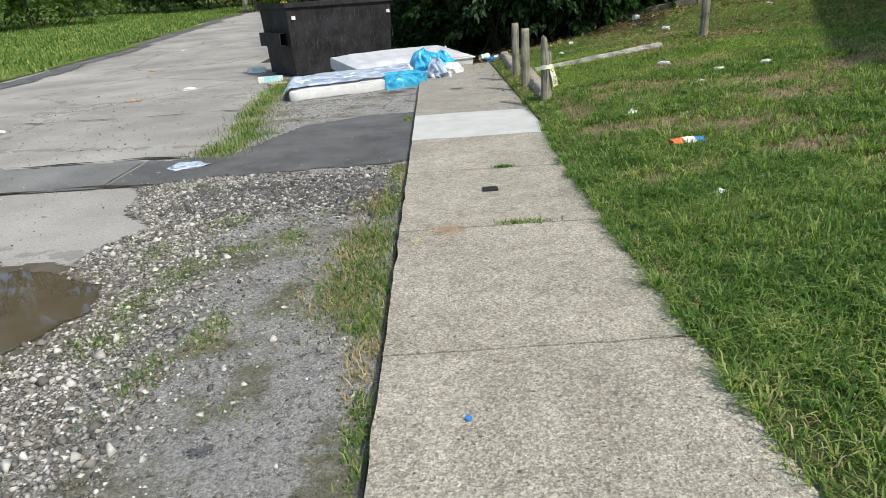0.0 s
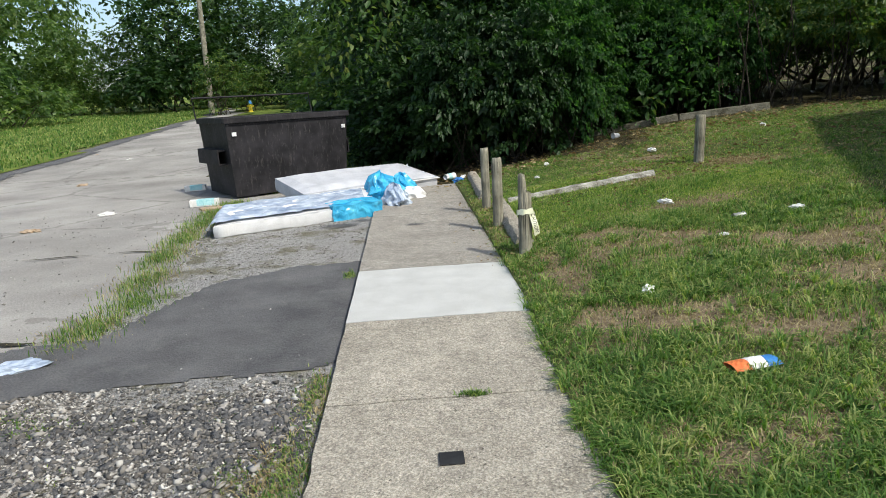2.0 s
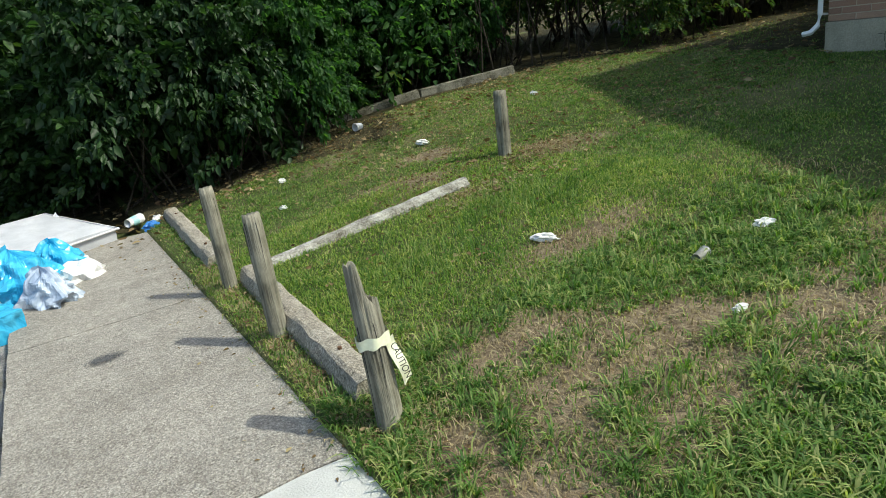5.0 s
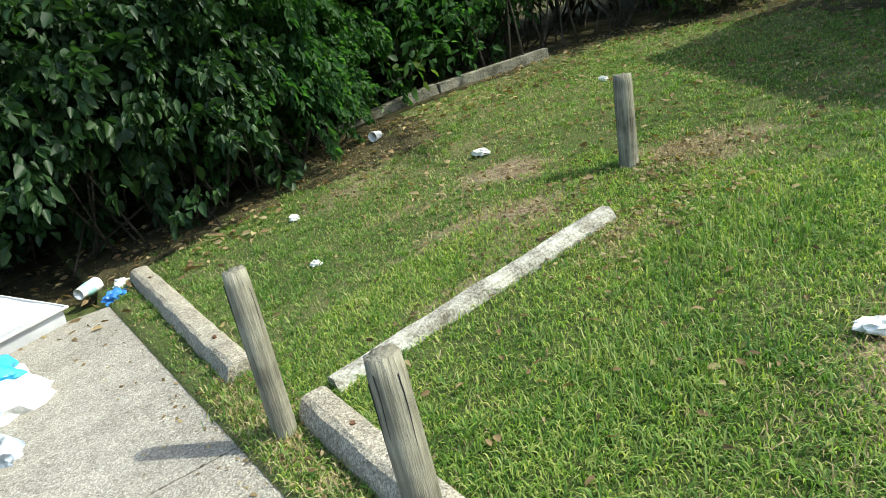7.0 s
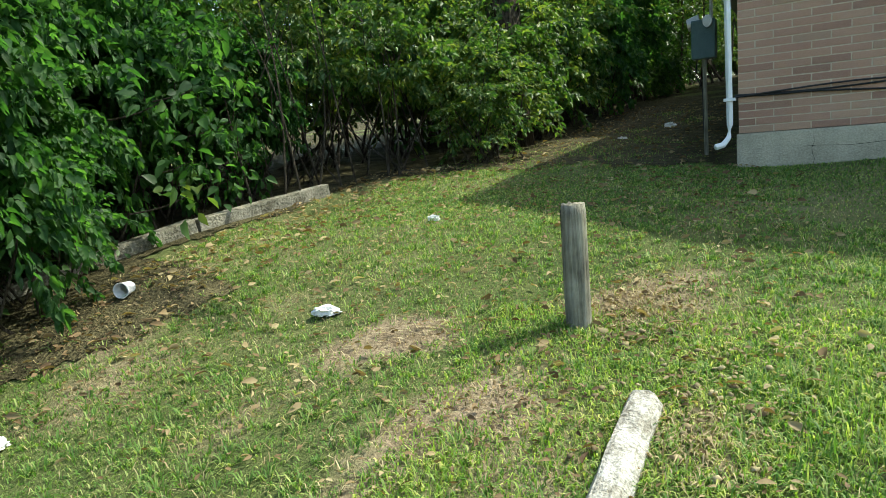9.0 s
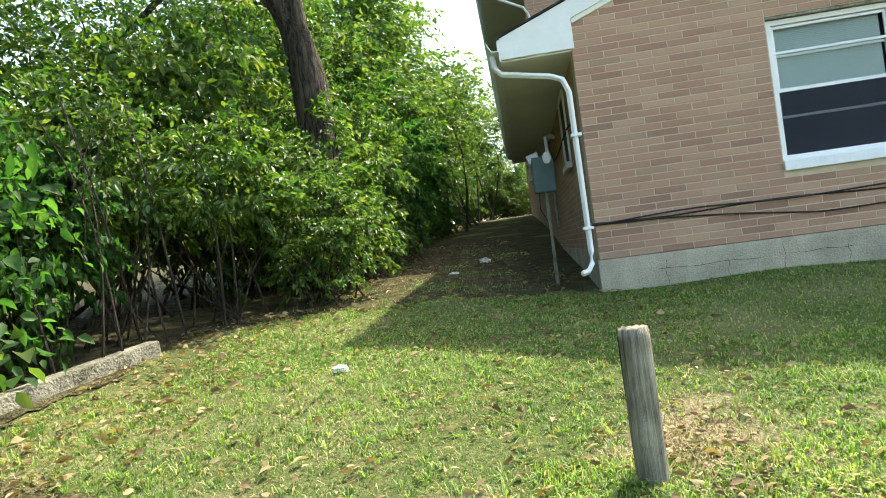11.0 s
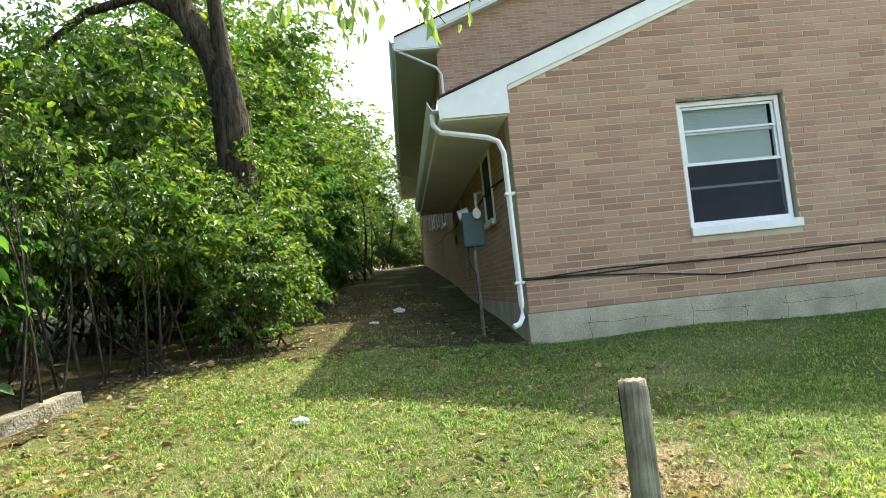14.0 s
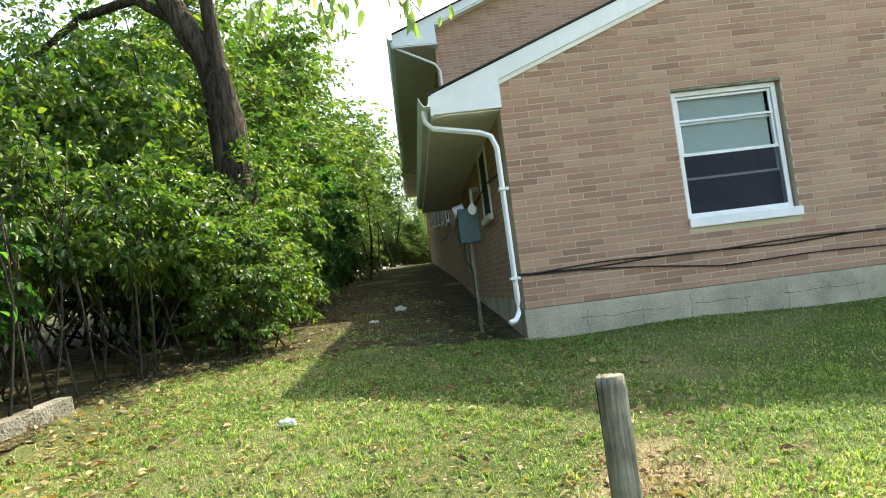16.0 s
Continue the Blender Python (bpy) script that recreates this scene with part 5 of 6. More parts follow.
def leaf_mesh(name, centres, outward, length, width, mat, droop=0.3, four=False, ovate=False):
    """Many folded, pointed leaves at the given places, in one mesh."""
    n = len(centres)
    rnd = unit(nrng.normal(size=(n, 3)))
    axis = unit(outward * 0.9 + rnd * 0.75 + np.array([0, 0, -droop]))
    side = unit(np.cross(axis, unit(nrng.normal(size=(n, 3)) * 0.7 + np.array([0, 0, 1.0]))))
    nor = np.cross(side, axis)
    L = (length * nrng.uniform(0.6, 1.25, n))[:, None]
    W = L * width * nrng.uniform(0.8, 1.2, n)[:, None]
    fold = nrng.uniform(0.05, 0.3, n)[:, None] * W
    b = centres
    if four:
        pts = [b, b + axis * L * 0.28 + side * W * 0.42 + nor * fold, b + axis * L * 0.62 + side * W * 0.36 + nor * fold * 0.8, b + axis * L + nor * -0.12 * L, b + axis * L * 0.62 - side * W * 0.36 + nor * fold * 0.8, b + axis * L * 0.28 - side * W * 0.42 + nor * fold, b + axis * L * 0.45]
        tri = np.array([(0, 1, 6), (1, 2, 6), (2, 3, 6), (3, 4, 6), (4, 5, 6), (5, 0, 6)])
    elif ovate:
        pts = [b, b + axis * L * 0.3 + side * W * 0.5 + nor * fold, b + axis * L * 0.7 + side * W * 0.36 + nor * fold * 0.6, b + axis * L - nor * 0.14 * L, b + axis * L * 0.7 - side * W * 0.36 + nor * fold * 0.6, b + axis * L * 0.3 - side * W * 0.5 + nor * fold]
        tri = np.array([(0, 1, 2, 3), (0, 3, 4, 5)])
    else:
        pts = [b, b + axis * L * 0.42 + side * W * 0.5 + nor * fold, b + axis * L - nor * 0.1 * L, b + axis * L * 0.42 - side * W * 0.5 + nor * fold]
        tri = np.array([(0, 2, 1), (0, 3, 2)])
    k = len(pts)
    verts = np.stack(pts, 1).reshape(-1, 3)
    faces = (np.arange(n)[:, None, None] * k + tri[None]).reshape(-1, tri.shape[1])
    return mesh_from(name, verts, faces, mat)


def tiered(radii, boughs, per, length, width, mat, name, low, droop=0.45):
    """Foliage in separate flat boughs, one above another, each with leaves in pairs on side twigs and dark gaps between."""
    d = unit(nrng.normal(size=(boughs, 3)) * np.array([1, 1, 0.9]))
    start = d * np.array(radii) * nrng.uniform(0.3, 0.82, (boughs, 1))
    wide = (start[:, 2] < 0) & (low < -1)
    start[wide, :2] = (unit(d[:, :2]) * np.array(radii[:2]) * nrng.uniform(0.35, 0.8, (boughs, 1)))[wide]
    start[:, 2] = np.maximum(start[:, 2], low + 0.1 * nrng.uniform(size=boughs))
    run = unit(d * np.array([1, 1, 0.25]) + nrng.normal(size=(boughs, 3)) * np.array([0.45, 0.45, 0.22]))
    span = min(radii) * nrng.uniform(0.3, 0.55, boughs)
    flat = unit(np.cross(run, np.array([0, 0, 1.0])) + 1e-6)
    q = nrng.uniform(0.05, 1.0, (boughs, per))
    w = nrng.uniform(-1, 1, (boughs, per)) * (1.05 - q) * 0.55
    L = span[:, None]
    p = start[:, None] + run[:, None] * (q * L)[..., None] + flat[:, None] * (w * L)[..., None]
    p[..., 2] += nrng.normal(size=(boughs, per)) * 0.02 - 0.22 * L * (q ** 2 + 0.6 * w ** 2)
    out = run[:, None] * 0.9 + flat[:, None] * (np.sign(w) * 0.9)[..., None]
    p, out = p.reshape(-1, 3), out.reshape(-1, 3)
    return leaf_mesh(name, p, out, length, width, mat, droop, ovate=True), start + run * (span * 0.8)[:, None]


def lumps(radii, count, squash=0.9, skirts=0.3):
    """Smaller balls spread through an ellipsoid: the clumps that make an uneven crown."""
    d = unit(nrng.normal(size=(count, 3))) * nrng.uniform(0.25, 1.0, (count, 1)) ** 0.5
    skirt = nrng.uniform(size=count) < skirts
    d[skirt, 2] = -0.85
    d[skirt, :2] = unit(d[skirt, :2]) * 0.75
    return d * np.array(radii) * 0.82, nrng.uniform(0.2, 0.42, count) * min(radii) * squash


def crown(radii, count, leaves, length, width, mat, name, droop=0.3, four=False, low=None, per=11, skirts=0.3):
    """Leaves in sprays: each on a short twig that leaves a clump and droops, with gaps between the clumps."""
    c, r = lumps(radii, count, 0.9, skirts)
    twigs = leaves // per
    k = nrng.integers(0, count, twigs)
    d = unit(nrng.normal(size=(twigs, 3)) + np.array([0, 0, 0.25]))
    start = c[k] + d * r[k][:, None] * nrng.uniform(0.35, 0.95, (twigs, 1)) * np.array([1.15, 1.15, 0.8])
    run = unit(d * np.array([1, 1, 0.35]) + nrng.normal(size=(twigs, 3)) * 0.35 + np.array([0, 0, -0.15]))
    q = (np.arange(per) + 0.5) / per
    L = (length * nrng.uniform(2.6, 4.6, twigs))[:, None, None]
    p = start[:, None] + run[:, None] * q[None, :, None] * L + np.array([0, 0, -0.22]) * (q ** 2)[None, :, None] * L
    flat = unit(np.cross(run, np.array([0, 0, 1.0])) + 1e-6)
    out = run[:, None] * 0.8 + flat[:, None] * np.where(np.arange(per) % 2, 1.2, -1.2)[None, :, None]
    p, out = p.reshape(-1, 3), out.reshape(-1, 3)
    if low is not None:
        keep = p[:, 2] > low
        p, out = p[keep], out[keep]
    return leaf_mesh(name, p, out, length, width, mat, droop, four), c


def limb(bm, a, b, r0, r1, bend=0.1, n=5, sides=7):
    a, b = Vector(a), Vector(b)
    off = Vector(noise.noise_vector(a * 3 + b)) * bend * (b - a).length
    pts = [a.lerp(b, q) + off * math.sin(math.pi * q) for q in np.linspace(0, 1, n)]
    tube(pts, [r0 + (r1 - r0) * q for q in np.linspace(0, 1, n)], sides, bm=bm)


SHRUBS = {}


def shrub_meshes(key, radii, count, leaves, length, width, mat, droop=0.3, stems=9, low=-0.75, skirts=0.3):
    """One kind of shrub: its foliage and its stems, built once."""
    me, c = crown(radii, count, leaves, length, width, mat, "foliage", droop, False, low * radii[2], 11, skirts)
    stand(key, me, c, radii, stems)


def stand(key, me, c, radii, stems):
    """Stems from the ground to some of the foliage's middles."""
    bm = bmesh.new()
    for k in range(stems):
        a = k * math.tau / stems
        tip = c[k % len(c)]
        limb(bm, (0.5 * math.cos(a * 5) * radii[0] * abs(math.sin(k * 2.3)), 0.5 * math.sin(a * 5) * radii[1] * abs(math.sin(k * 2.3)), -radii[2] * 1.02), tuple(tip), 0.016 if max(radii) < 2 else 0.05, 0.006, 0.2, 5, 5)
    SHRUBS[key] = (me, mesh_of("stem", bm, TWIG), radii)


def shrub(key, x, y, scale, turn, label, name="bush", z=None, sz=1.0):
    fol, stem, radii = SHRUBS[key]
    base = gz(x, y) if z is None else z
    ob = empty(name, pose(x, y, base + radii[2] * scale * sz, 0, 0, turn) @ Matrix.Diagonal((scale, scale, scale * sz, 1)), label, "bush" if name == "bush" else "tree", "bushes behind the lawn" if name == "bush" else "trees behind the lawn")
    part("foliage", fol, None, ob)
    part("stem", stem, None, ob)
    return ob


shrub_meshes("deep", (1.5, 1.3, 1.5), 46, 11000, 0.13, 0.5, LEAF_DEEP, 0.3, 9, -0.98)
shrub_meshes("mid", (1.4, 1.3, 1.5), 46, 11000, 0.115, 0.5, LEAF_MID, 0.3, 9, -0.98)
for key, radii, boughs, per, length, width, mat, low, stems in (
        ("near", (1.4, 1.3, 1.5), 190, 60, 0.098, 0.74, LEAF_HEDGE, -1.4, 12),
        ("warm", (1.2, 1.1, 1.3), 112, 46, 0.105, 0.5, LEAF_WARM, -1.25, 12),
        ("open", (1.2, 1.1, 1.3), 115, 46, 0.105, 0.5, LEAF_WARM, -0.1, 9),
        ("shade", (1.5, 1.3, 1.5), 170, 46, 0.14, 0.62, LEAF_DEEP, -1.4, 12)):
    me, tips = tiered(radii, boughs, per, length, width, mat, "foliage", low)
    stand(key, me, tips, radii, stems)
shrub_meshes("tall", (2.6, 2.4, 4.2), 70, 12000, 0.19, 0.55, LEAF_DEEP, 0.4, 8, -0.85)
shrub_meshes("tallmid", (2.5, 2.3, 4.0), 68, 12000, 0.17, 0.5, LEAF_MID, 0.4, 8, -0.8)
shrub_meshes("tallwarm", (2.3, 2.1, 3.8), 66, 14000, 0.135, 0.45, LEAF_WARM, 0.4, 8, -0.9)
shrub_meshes("canopy", (2.4, 2.2, 3.7), 60, 12000, 0.15, 0.5, LEAF_WARM, 0.4, 7, -0.42, 0.0)
shrub_meshes("far", (4.5, 4.2, 6.0), 70, 9000, 0.36, 0.6, LEAF_DEEP, 0.3, 6, -0.95)
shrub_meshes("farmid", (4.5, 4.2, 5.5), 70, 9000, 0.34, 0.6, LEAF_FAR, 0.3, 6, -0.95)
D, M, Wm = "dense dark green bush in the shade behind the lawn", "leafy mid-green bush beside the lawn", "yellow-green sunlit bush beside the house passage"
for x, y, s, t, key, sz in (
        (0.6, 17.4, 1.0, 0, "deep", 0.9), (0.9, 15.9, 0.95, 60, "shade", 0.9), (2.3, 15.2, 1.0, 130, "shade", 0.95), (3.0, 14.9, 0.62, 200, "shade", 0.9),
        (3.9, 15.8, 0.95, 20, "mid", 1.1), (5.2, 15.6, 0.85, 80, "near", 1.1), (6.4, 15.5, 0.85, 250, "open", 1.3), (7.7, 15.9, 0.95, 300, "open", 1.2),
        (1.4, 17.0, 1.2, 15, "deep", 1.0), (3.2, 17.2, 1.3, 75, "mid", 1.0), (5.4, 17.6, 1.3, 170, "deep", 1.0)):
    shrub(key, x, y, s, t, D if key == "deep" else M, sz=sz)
for x, y, s, t, key, sz in (
        (8.0, 13.75, 0.75, 10, "open", 1.25), (9.3, 13.0, 0.72, 100, "warm", 1.15), (10.6, 13.25, 0.92, 190, "warm", 1.2), (12.2, 13.1, 0.95, 40, "warm", 1.35), (14.0, 13.2, 1.0, 220, "warm", 1.4), (16.2, 13.2, 1.05, 140, "near", 1.4),
        (19.0, 13.3, 1.2, 70, "near", 1.4), (22.5, 13.2, 1.3, 0, "mid", 1.5), (26.5, 12.9, 1.4, 50, "mid", 1.5), (9.0, 15.4, 1.1, 280, "open", 1.3), (10.4, 14.9, 1.3, 320, "warm", 1.3), (13.2, 14.9, 1.4, 130, "warm", 1.4),
        (42, 8.6, 1.2, 30, "warm", 1.2), (44.5, 6.4, 1.3, 130, "warm", 1.2), (47, 9.5, 1.6, 90, "mid", 1.4), (31, 12.8, 1.3, 20, "warm", 1.2), (35.5, 12.6, 1.4, 160, "warm", 1.3), (39.5, 11.2, 1.3, 60, "warm", 1.3), (41, 8.1, 0.9, 40, "warm", 1.0), (41.5, 9.7, 0.9, 140, "warm", 1.1), (41.5, 6.5, 0.9, 240, "warm", 1.1), (43, 7.4, 1.1, 320, "mid", 1.0),
        (5.5, 15.0, 0.55, 40, "near", 1.75), (6.5, 14.85, 0.5, 100, "near", 1.6), (2.4, 14.2, 0.6, 70, "shade", 1.6), (3.2, 14.2, 0.62, 170, "near", 1.7), (4.3, 15.0, 0.66, 20, "near", 1.7), (3.75, 14.45, 0.5, 250, "near", 1.3), (1.5, 14.55, 0.7, 30, "shade", 1.5), (8.55, 12.95, 0.55, 200, "warm", 1.1), (7.3, 14.6, 0.7, 250, "open", 1.4)):
    shrub(key, x, y, s, t, Wm if key in ("warm", "open") else M, sz=sz)
TL = "tall leafy tree rising behind the bushes"
for x, y, s, t, key in ((0.5, 19.5, 1.0, 0, "tall"), (3.0, 18.5, 1.0, 50, "tall"), (5.5, 18.5, 1.05, 110, "tall"), (8.0, 17.8, 0.95, 170, "tallwarm"), (10.6, 17.2, 0.95, 230, "tallwarm"), (13.4, 16.4, 0.85, 10, "tallmid"), (1.0, 22.5, 0.9, 300, "tall"),
                        (2.0, 24, 1.3, 200, "tall"), (7.0, 23, 1.3, 20, "tall"), (12.0, 21.5, 1.2, 80, "tallmid"), (16.5, 15.8, 0.75, 90, "tallmid"), (21.0, 16.0, 0.85, 140, "tallmid"), (27, 15.8, 1.0, 190, "tallmid"), (34, 15.6, 1.0, 0, "tallmid"), (14.4, 14.4, 0.72, 100, "tallwarm"), (12.4, 15.0, 0.85, 0, "tallwarm"), (17.8, 14.3, 0.8, 60, "tallwarm"), (20.5, 14.4, 0.8, 120, "tallwarm"), (24.5, 14.6, 1.0, 30, "tallmid"), (19.2, 14.2, 1.3, 300, "canopy"), (15.6, 15.2, 1.15, 250, "canopy"), (25, 13.6, 1.5, 20, "canopy"), (17.5, 13.9, 0.95, 20, "canopy"), (21, 13.3, 1.05, 200, "canopy"), (25.5, 12.4, 1.15, 110, "canopy"), (31, 11.6, 1.2, 60, "canopy"), (37, 10.6, 1.3, 160, "canopy"), (43.5, 7.8, 0.8, 10, "tallwarm"), (46.5, 10.4, 0.9, 90, "tallwarm"), (48, 5.2, 0.9, 40, "tallwarm"), (30, 14.3, 1.1, 80, "tallwarm"), (50, 7, 1.1, 60, "tallwarm"), (44, 12, 1.2, 70, "tallmid"), (56, 11, 1.5, 60, "tall")):
    shrub(key, x, y, s, t, TL, "tree")
FT_L = "distant leafy tree at the far edge of the grass"
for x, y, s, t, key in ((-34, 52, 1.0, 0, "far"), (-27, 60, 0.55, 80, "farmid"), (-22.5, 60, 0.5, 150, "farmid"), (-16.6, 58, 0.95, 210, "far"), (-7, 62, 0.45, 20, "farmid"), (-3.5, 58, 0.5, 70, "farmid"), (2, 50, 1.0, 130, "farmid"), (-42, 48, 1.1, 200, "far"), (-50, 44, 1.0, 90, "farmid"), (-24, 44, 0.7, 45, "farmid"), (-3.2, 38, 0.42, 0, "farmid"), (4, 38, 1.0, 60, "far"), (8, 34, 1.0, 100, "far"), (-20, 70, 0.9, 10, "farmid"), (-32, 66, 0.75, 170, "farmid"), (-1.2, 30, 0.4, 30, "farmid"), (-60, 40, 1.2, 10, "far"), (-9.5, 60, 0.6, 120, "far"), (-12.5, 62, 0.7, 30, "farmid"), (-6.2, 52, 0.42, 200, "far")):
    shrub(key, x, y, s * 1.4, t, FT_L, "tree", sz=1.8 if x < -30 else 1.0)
shrub("warm", -11.5, 47, 1.35, 10, "yellow-green young tree beside the utility pole", "tree", sz=1.25)
shrub("warm", -10.2, 50, 1.4, 80, "low yellow-green shrub beside the utility pole", "bush")

# the leaning tree by the passage, with a limb over the lawn
tree = empty("leaning_tree", pose(10.7, 13.15, gz(10.7, 13.15)), "leaning tree with dark ridged trunk and thin yellow-green leaves", "tree")
bm = bmesh.new()
tube([(0.0, 0, -0.2), (0.0, 0.0, 0.9), (-0.02, 0.02, 2.2), (-0.04, 0.04, 3.0), (-0.06, 0.12, 3.6), (-0.05, 0.4, 4.25), (-0.05, 0.75, 5.0), (0.0, 1.2, 6.2), (0.1, 1.6, 7.6)], [0.34, 0.28, 0.255, 0.245, 0.215, 0.18, 0.16, 0.13, 0.08], 18, bm=bm)
for v in bm.verts:
    v.co += Vector((noise.noise(v.co * 4), noise.noise(v.co * 4 + Vector((9, 0, 0))), 0)) * 0.04
part("trunk", bm, BARK, tree, smooth=True)
# The last two boughs carry the unseen crown that shades the hedge.
BOUGHS = (((-0.05, 0.08, 3.4), (-0.02, 0.18, 5.0)), ((-0.02, 0.18, 5.0), (0.3, -0.2, 7.2)), ((-0.05, 0.45, 4.4), (-0.05, 1.1, 4.85)), ((-0.05, 1.1, 4.85), (0.2, 1.9, 4.75)), ((0.2, 1.9, 4.75), (0.4, 2.9, 4.1)), ((-0.02, 0.18, 5.0), (-1.6, -0.5, 5.2)), ((-1.6, -0.5, 5.2), (-3.6, -1.2, 4.2)), ((0.0, 1.2, 6.2), (-1.5, 2.2, 6.8)), ((0.1, 1.6, 7.6), (0.6, 2.4, 8.8)), ((0.1, 1.6, 7.6), (-1.2, 0.8, 8.4)), ((0.3, -0.2, 7.2), (-1.6, -0.9, 7.5)), ((-1.6, -0.9, 7.5), (-4.2, -1.6, 7.6)))
for k, (a, b) in enumerate(BOUGHS):
    bm = bmesh.new()
    limb(bm, a, b, (0.14, 0.09, 0.08, 0.07, 0.06)[k] if k < 5 else 0.05, (0.09, 0.04, 0.07, 0.06, 0.03)[k] if k < 5 else 0.022, 0.08, 8, 10)
    part("limb", bm, BARK, tree, smooth=True)
SHADE_CROWN = np.array([(-3.4, -1.4, 7.4)]) + nrng.normal(size=(26, 3)) * np.array([1.3, 0.75, 0.6])   # unseen high crown over the lawn, added to shade the hedge
cc = np.concatenate([SHADE_CROWN] + [np.array(b)[None] + nrng.normal(size=(14, 3)) * np.array([0.8, 0.8, 0.45]) for a, b in (BOUGHS[1],) + BOUGHS[4:5] + BOUGHS[7:10]] + [np.array([(0.2, 1.2, 7.2)]) + nrng.normal(size=(30, 3)) * np.array([1.3, 1.3, 0.8])])
kk = nrng.integers(0, len(cc), 13000)
dd = unit(nrng.normal(size=(13000, 3)))
part("crown", leaf_mesh("crown", cc[kk] + dd * nrng.uniform(0.05, 0.42, (13000, 1)), dd, 0.10, 0.42, LEAF_WARM, 0.6), None, tree)
# drooping spray of long leaves at the limb's end, over the lawn
bm = bmesh.new()
tips = []
END = (-3.6, -1.2, 4.2)
for b in ((-5.13, -1.44, 2.08), (-5.24, -2.06, 2.08), (-5.06, -1.0, 2.2), (-5.12, -1.25, 2.3), (-5.28, -2.3, 2.2), (-5.1, -1.65, 2.25), (-5.2, -2.0, 2.16), (-5.1, -1.5, 2.14)):
    limb(bm, END, b, 0.012, 0.003, 0.06, 8, 5)
    for q in np.linspace(0.76, 1.0, 16):
        tips.append(np.array(END) * (1 - q) + np.array(b) * q + nrng.normal(size=3) * 0.05)
part("twig", bm, TWIG, tree)
tips = np.array(tips)
part("hanging_foliage", leaf_mesh("hanging_foliage", tips, np.tile(np.array([0, 0, -0.9]), (len(tips), 1)), 0.12, 0.42, LEAF_SPRAY, 1.3, True), None, tree, "large drooping yellow-green leaves")

# bare stems at the lawn's edge
for k in range(9):
    x = 6.0 + 2.4 * k / 11 + 0.2 * math.sin(k * 3.1)
    y = 14.3 - 0.35 * (x - 6) + 0.12 * math.sin(k * 5.3)
    ob = empty("sapling", pose(x, y, gz(x, y)), "thin bare grey sapling rising before dark bushes", "sapling", "bare saplings")
    h = 1.3 + 0.9 * abs(math.sin(k * 1.9))
    tx = 0.5 * math.sin(k * 2.7)
    bm = bmesh.new()
    limb(bm, (0, 0, -0.05), (tx, 0.2, h), 0.014, 0.004, 0.22, 9, 6)
    part("stem", bm, TWIG, ob)
    for q in (0.4, 0.65):
        bm = bmesh.new()
        limb(bm, (tx * q, 0.2 * q, h * q), (tx + 0.4 * math.sin(k * 7 + q * 9), -0.1, h * (q + 0.3)), 0.006, 0.002, 0.1, 4, 4)
        part("twig", bm, TWIG, ob)


# low twig with large leaves on the bush at the lawn's edge
def leafy_twig(x, y, z, n, spread, length, mat, label):
    ob = empty("leafy_twig", pose(x, y, z), label, "plant")
    c = nrng.normal(size=(n, 3)) * np.array(spread)
    part("leaves", leaf_mesh("leaves", c, unit(c + 1e-3), length, 0.6, mat, 0.5, True), None, ob)
    bm = bmesh.new()
    limb(bm, (-0.1, 0.5, -0.1), (0, 0, 0), 0.008, 0.003, 0.1, 5, 5)
    part("stem", bm, TWIG, ob)
    return ob


leafy_twig(4.5, 13.62, 1.1, 16, (0.1, 0.1, 0.1), 0.13, LEAF_WARM, "pale green leafy twig at the edge of the dark bush")
for k, (x, y, z) in enumerate(((5.2, 13.95, 1.95), (5.55, 14.05, 1.65), (5.9, 14.2, 2.15), (5.0, 14.0, 1.35), (6.2, 14.35, 1.8), (5.75, 14.3, 1.15), (5.3, 14.1, 2.35), (4.7, 13.9, 1.8))):
    leafy_twig(x, y, z, 34, (0.2, 0.14, 0.13), 0.12, LEAF_HEDGE, "soft green leafy branch reaching over the timber edging")
leafy_twig(2.2, 13.95, 1.3, 60, (0.4, 0.15, 0.3), 0.16, LEAF_MID, "broad green leaves on the bush behind the pavement")
leafy_twig(-0.6, 15.9, 2.6, 300, (0.6, 0.4, 0.7), 0.15, LEAF_WARM, "broad sunlit green leaves behind the dumpster")
leafy_twig(0.3, 15.6, 3.6, 260, (0.7, 0.4, 0.5), 0.15, LEAF_WARM, "broad sunlit green leaves behind the dumpster")

# ---- grass ----


def grass_mesh(name, x, y, z, height, mat, spread=0.6, wide=0.0045):
    n = len(x)
    a = nrng.uniform(0, math.tau, n)
    h = height * nrng.uniform(0.45, 1.3, n)
    lean = nrng.uniform(0.1, 1.0, n) * spread
    dx, dy = np.cos(a), np.sin(a)
    w = wide * nrng.uniform(0.6, 1.6, n)
    base = np.stack([x, y, z - 0.005], -1)
    side = np.stack([-dy * w, dx * w, 0 * w], -1)
    mid = base + np.stack([dx * h * lean * 0.35, dy * h * lean * 0.35, h * 0.6], -1)
    tip = base + np.stack([dx * h * lean, dy * h * lean, h * (1 - 0.45 * lean)], -1)
    verts = np.stack([base - side, base + side, mid + side * 0.8, mid - side * 0.8, tip], 1).reshape(-1, 3)
    tri = np.array([(0, 1, 2), (0, 2, 3), (3, 2, 4)])
    return mesh_from(name, verts, (np.arange(n)[:, None, None] * 5 + tri[None]).reshape(-1, 3), mat)


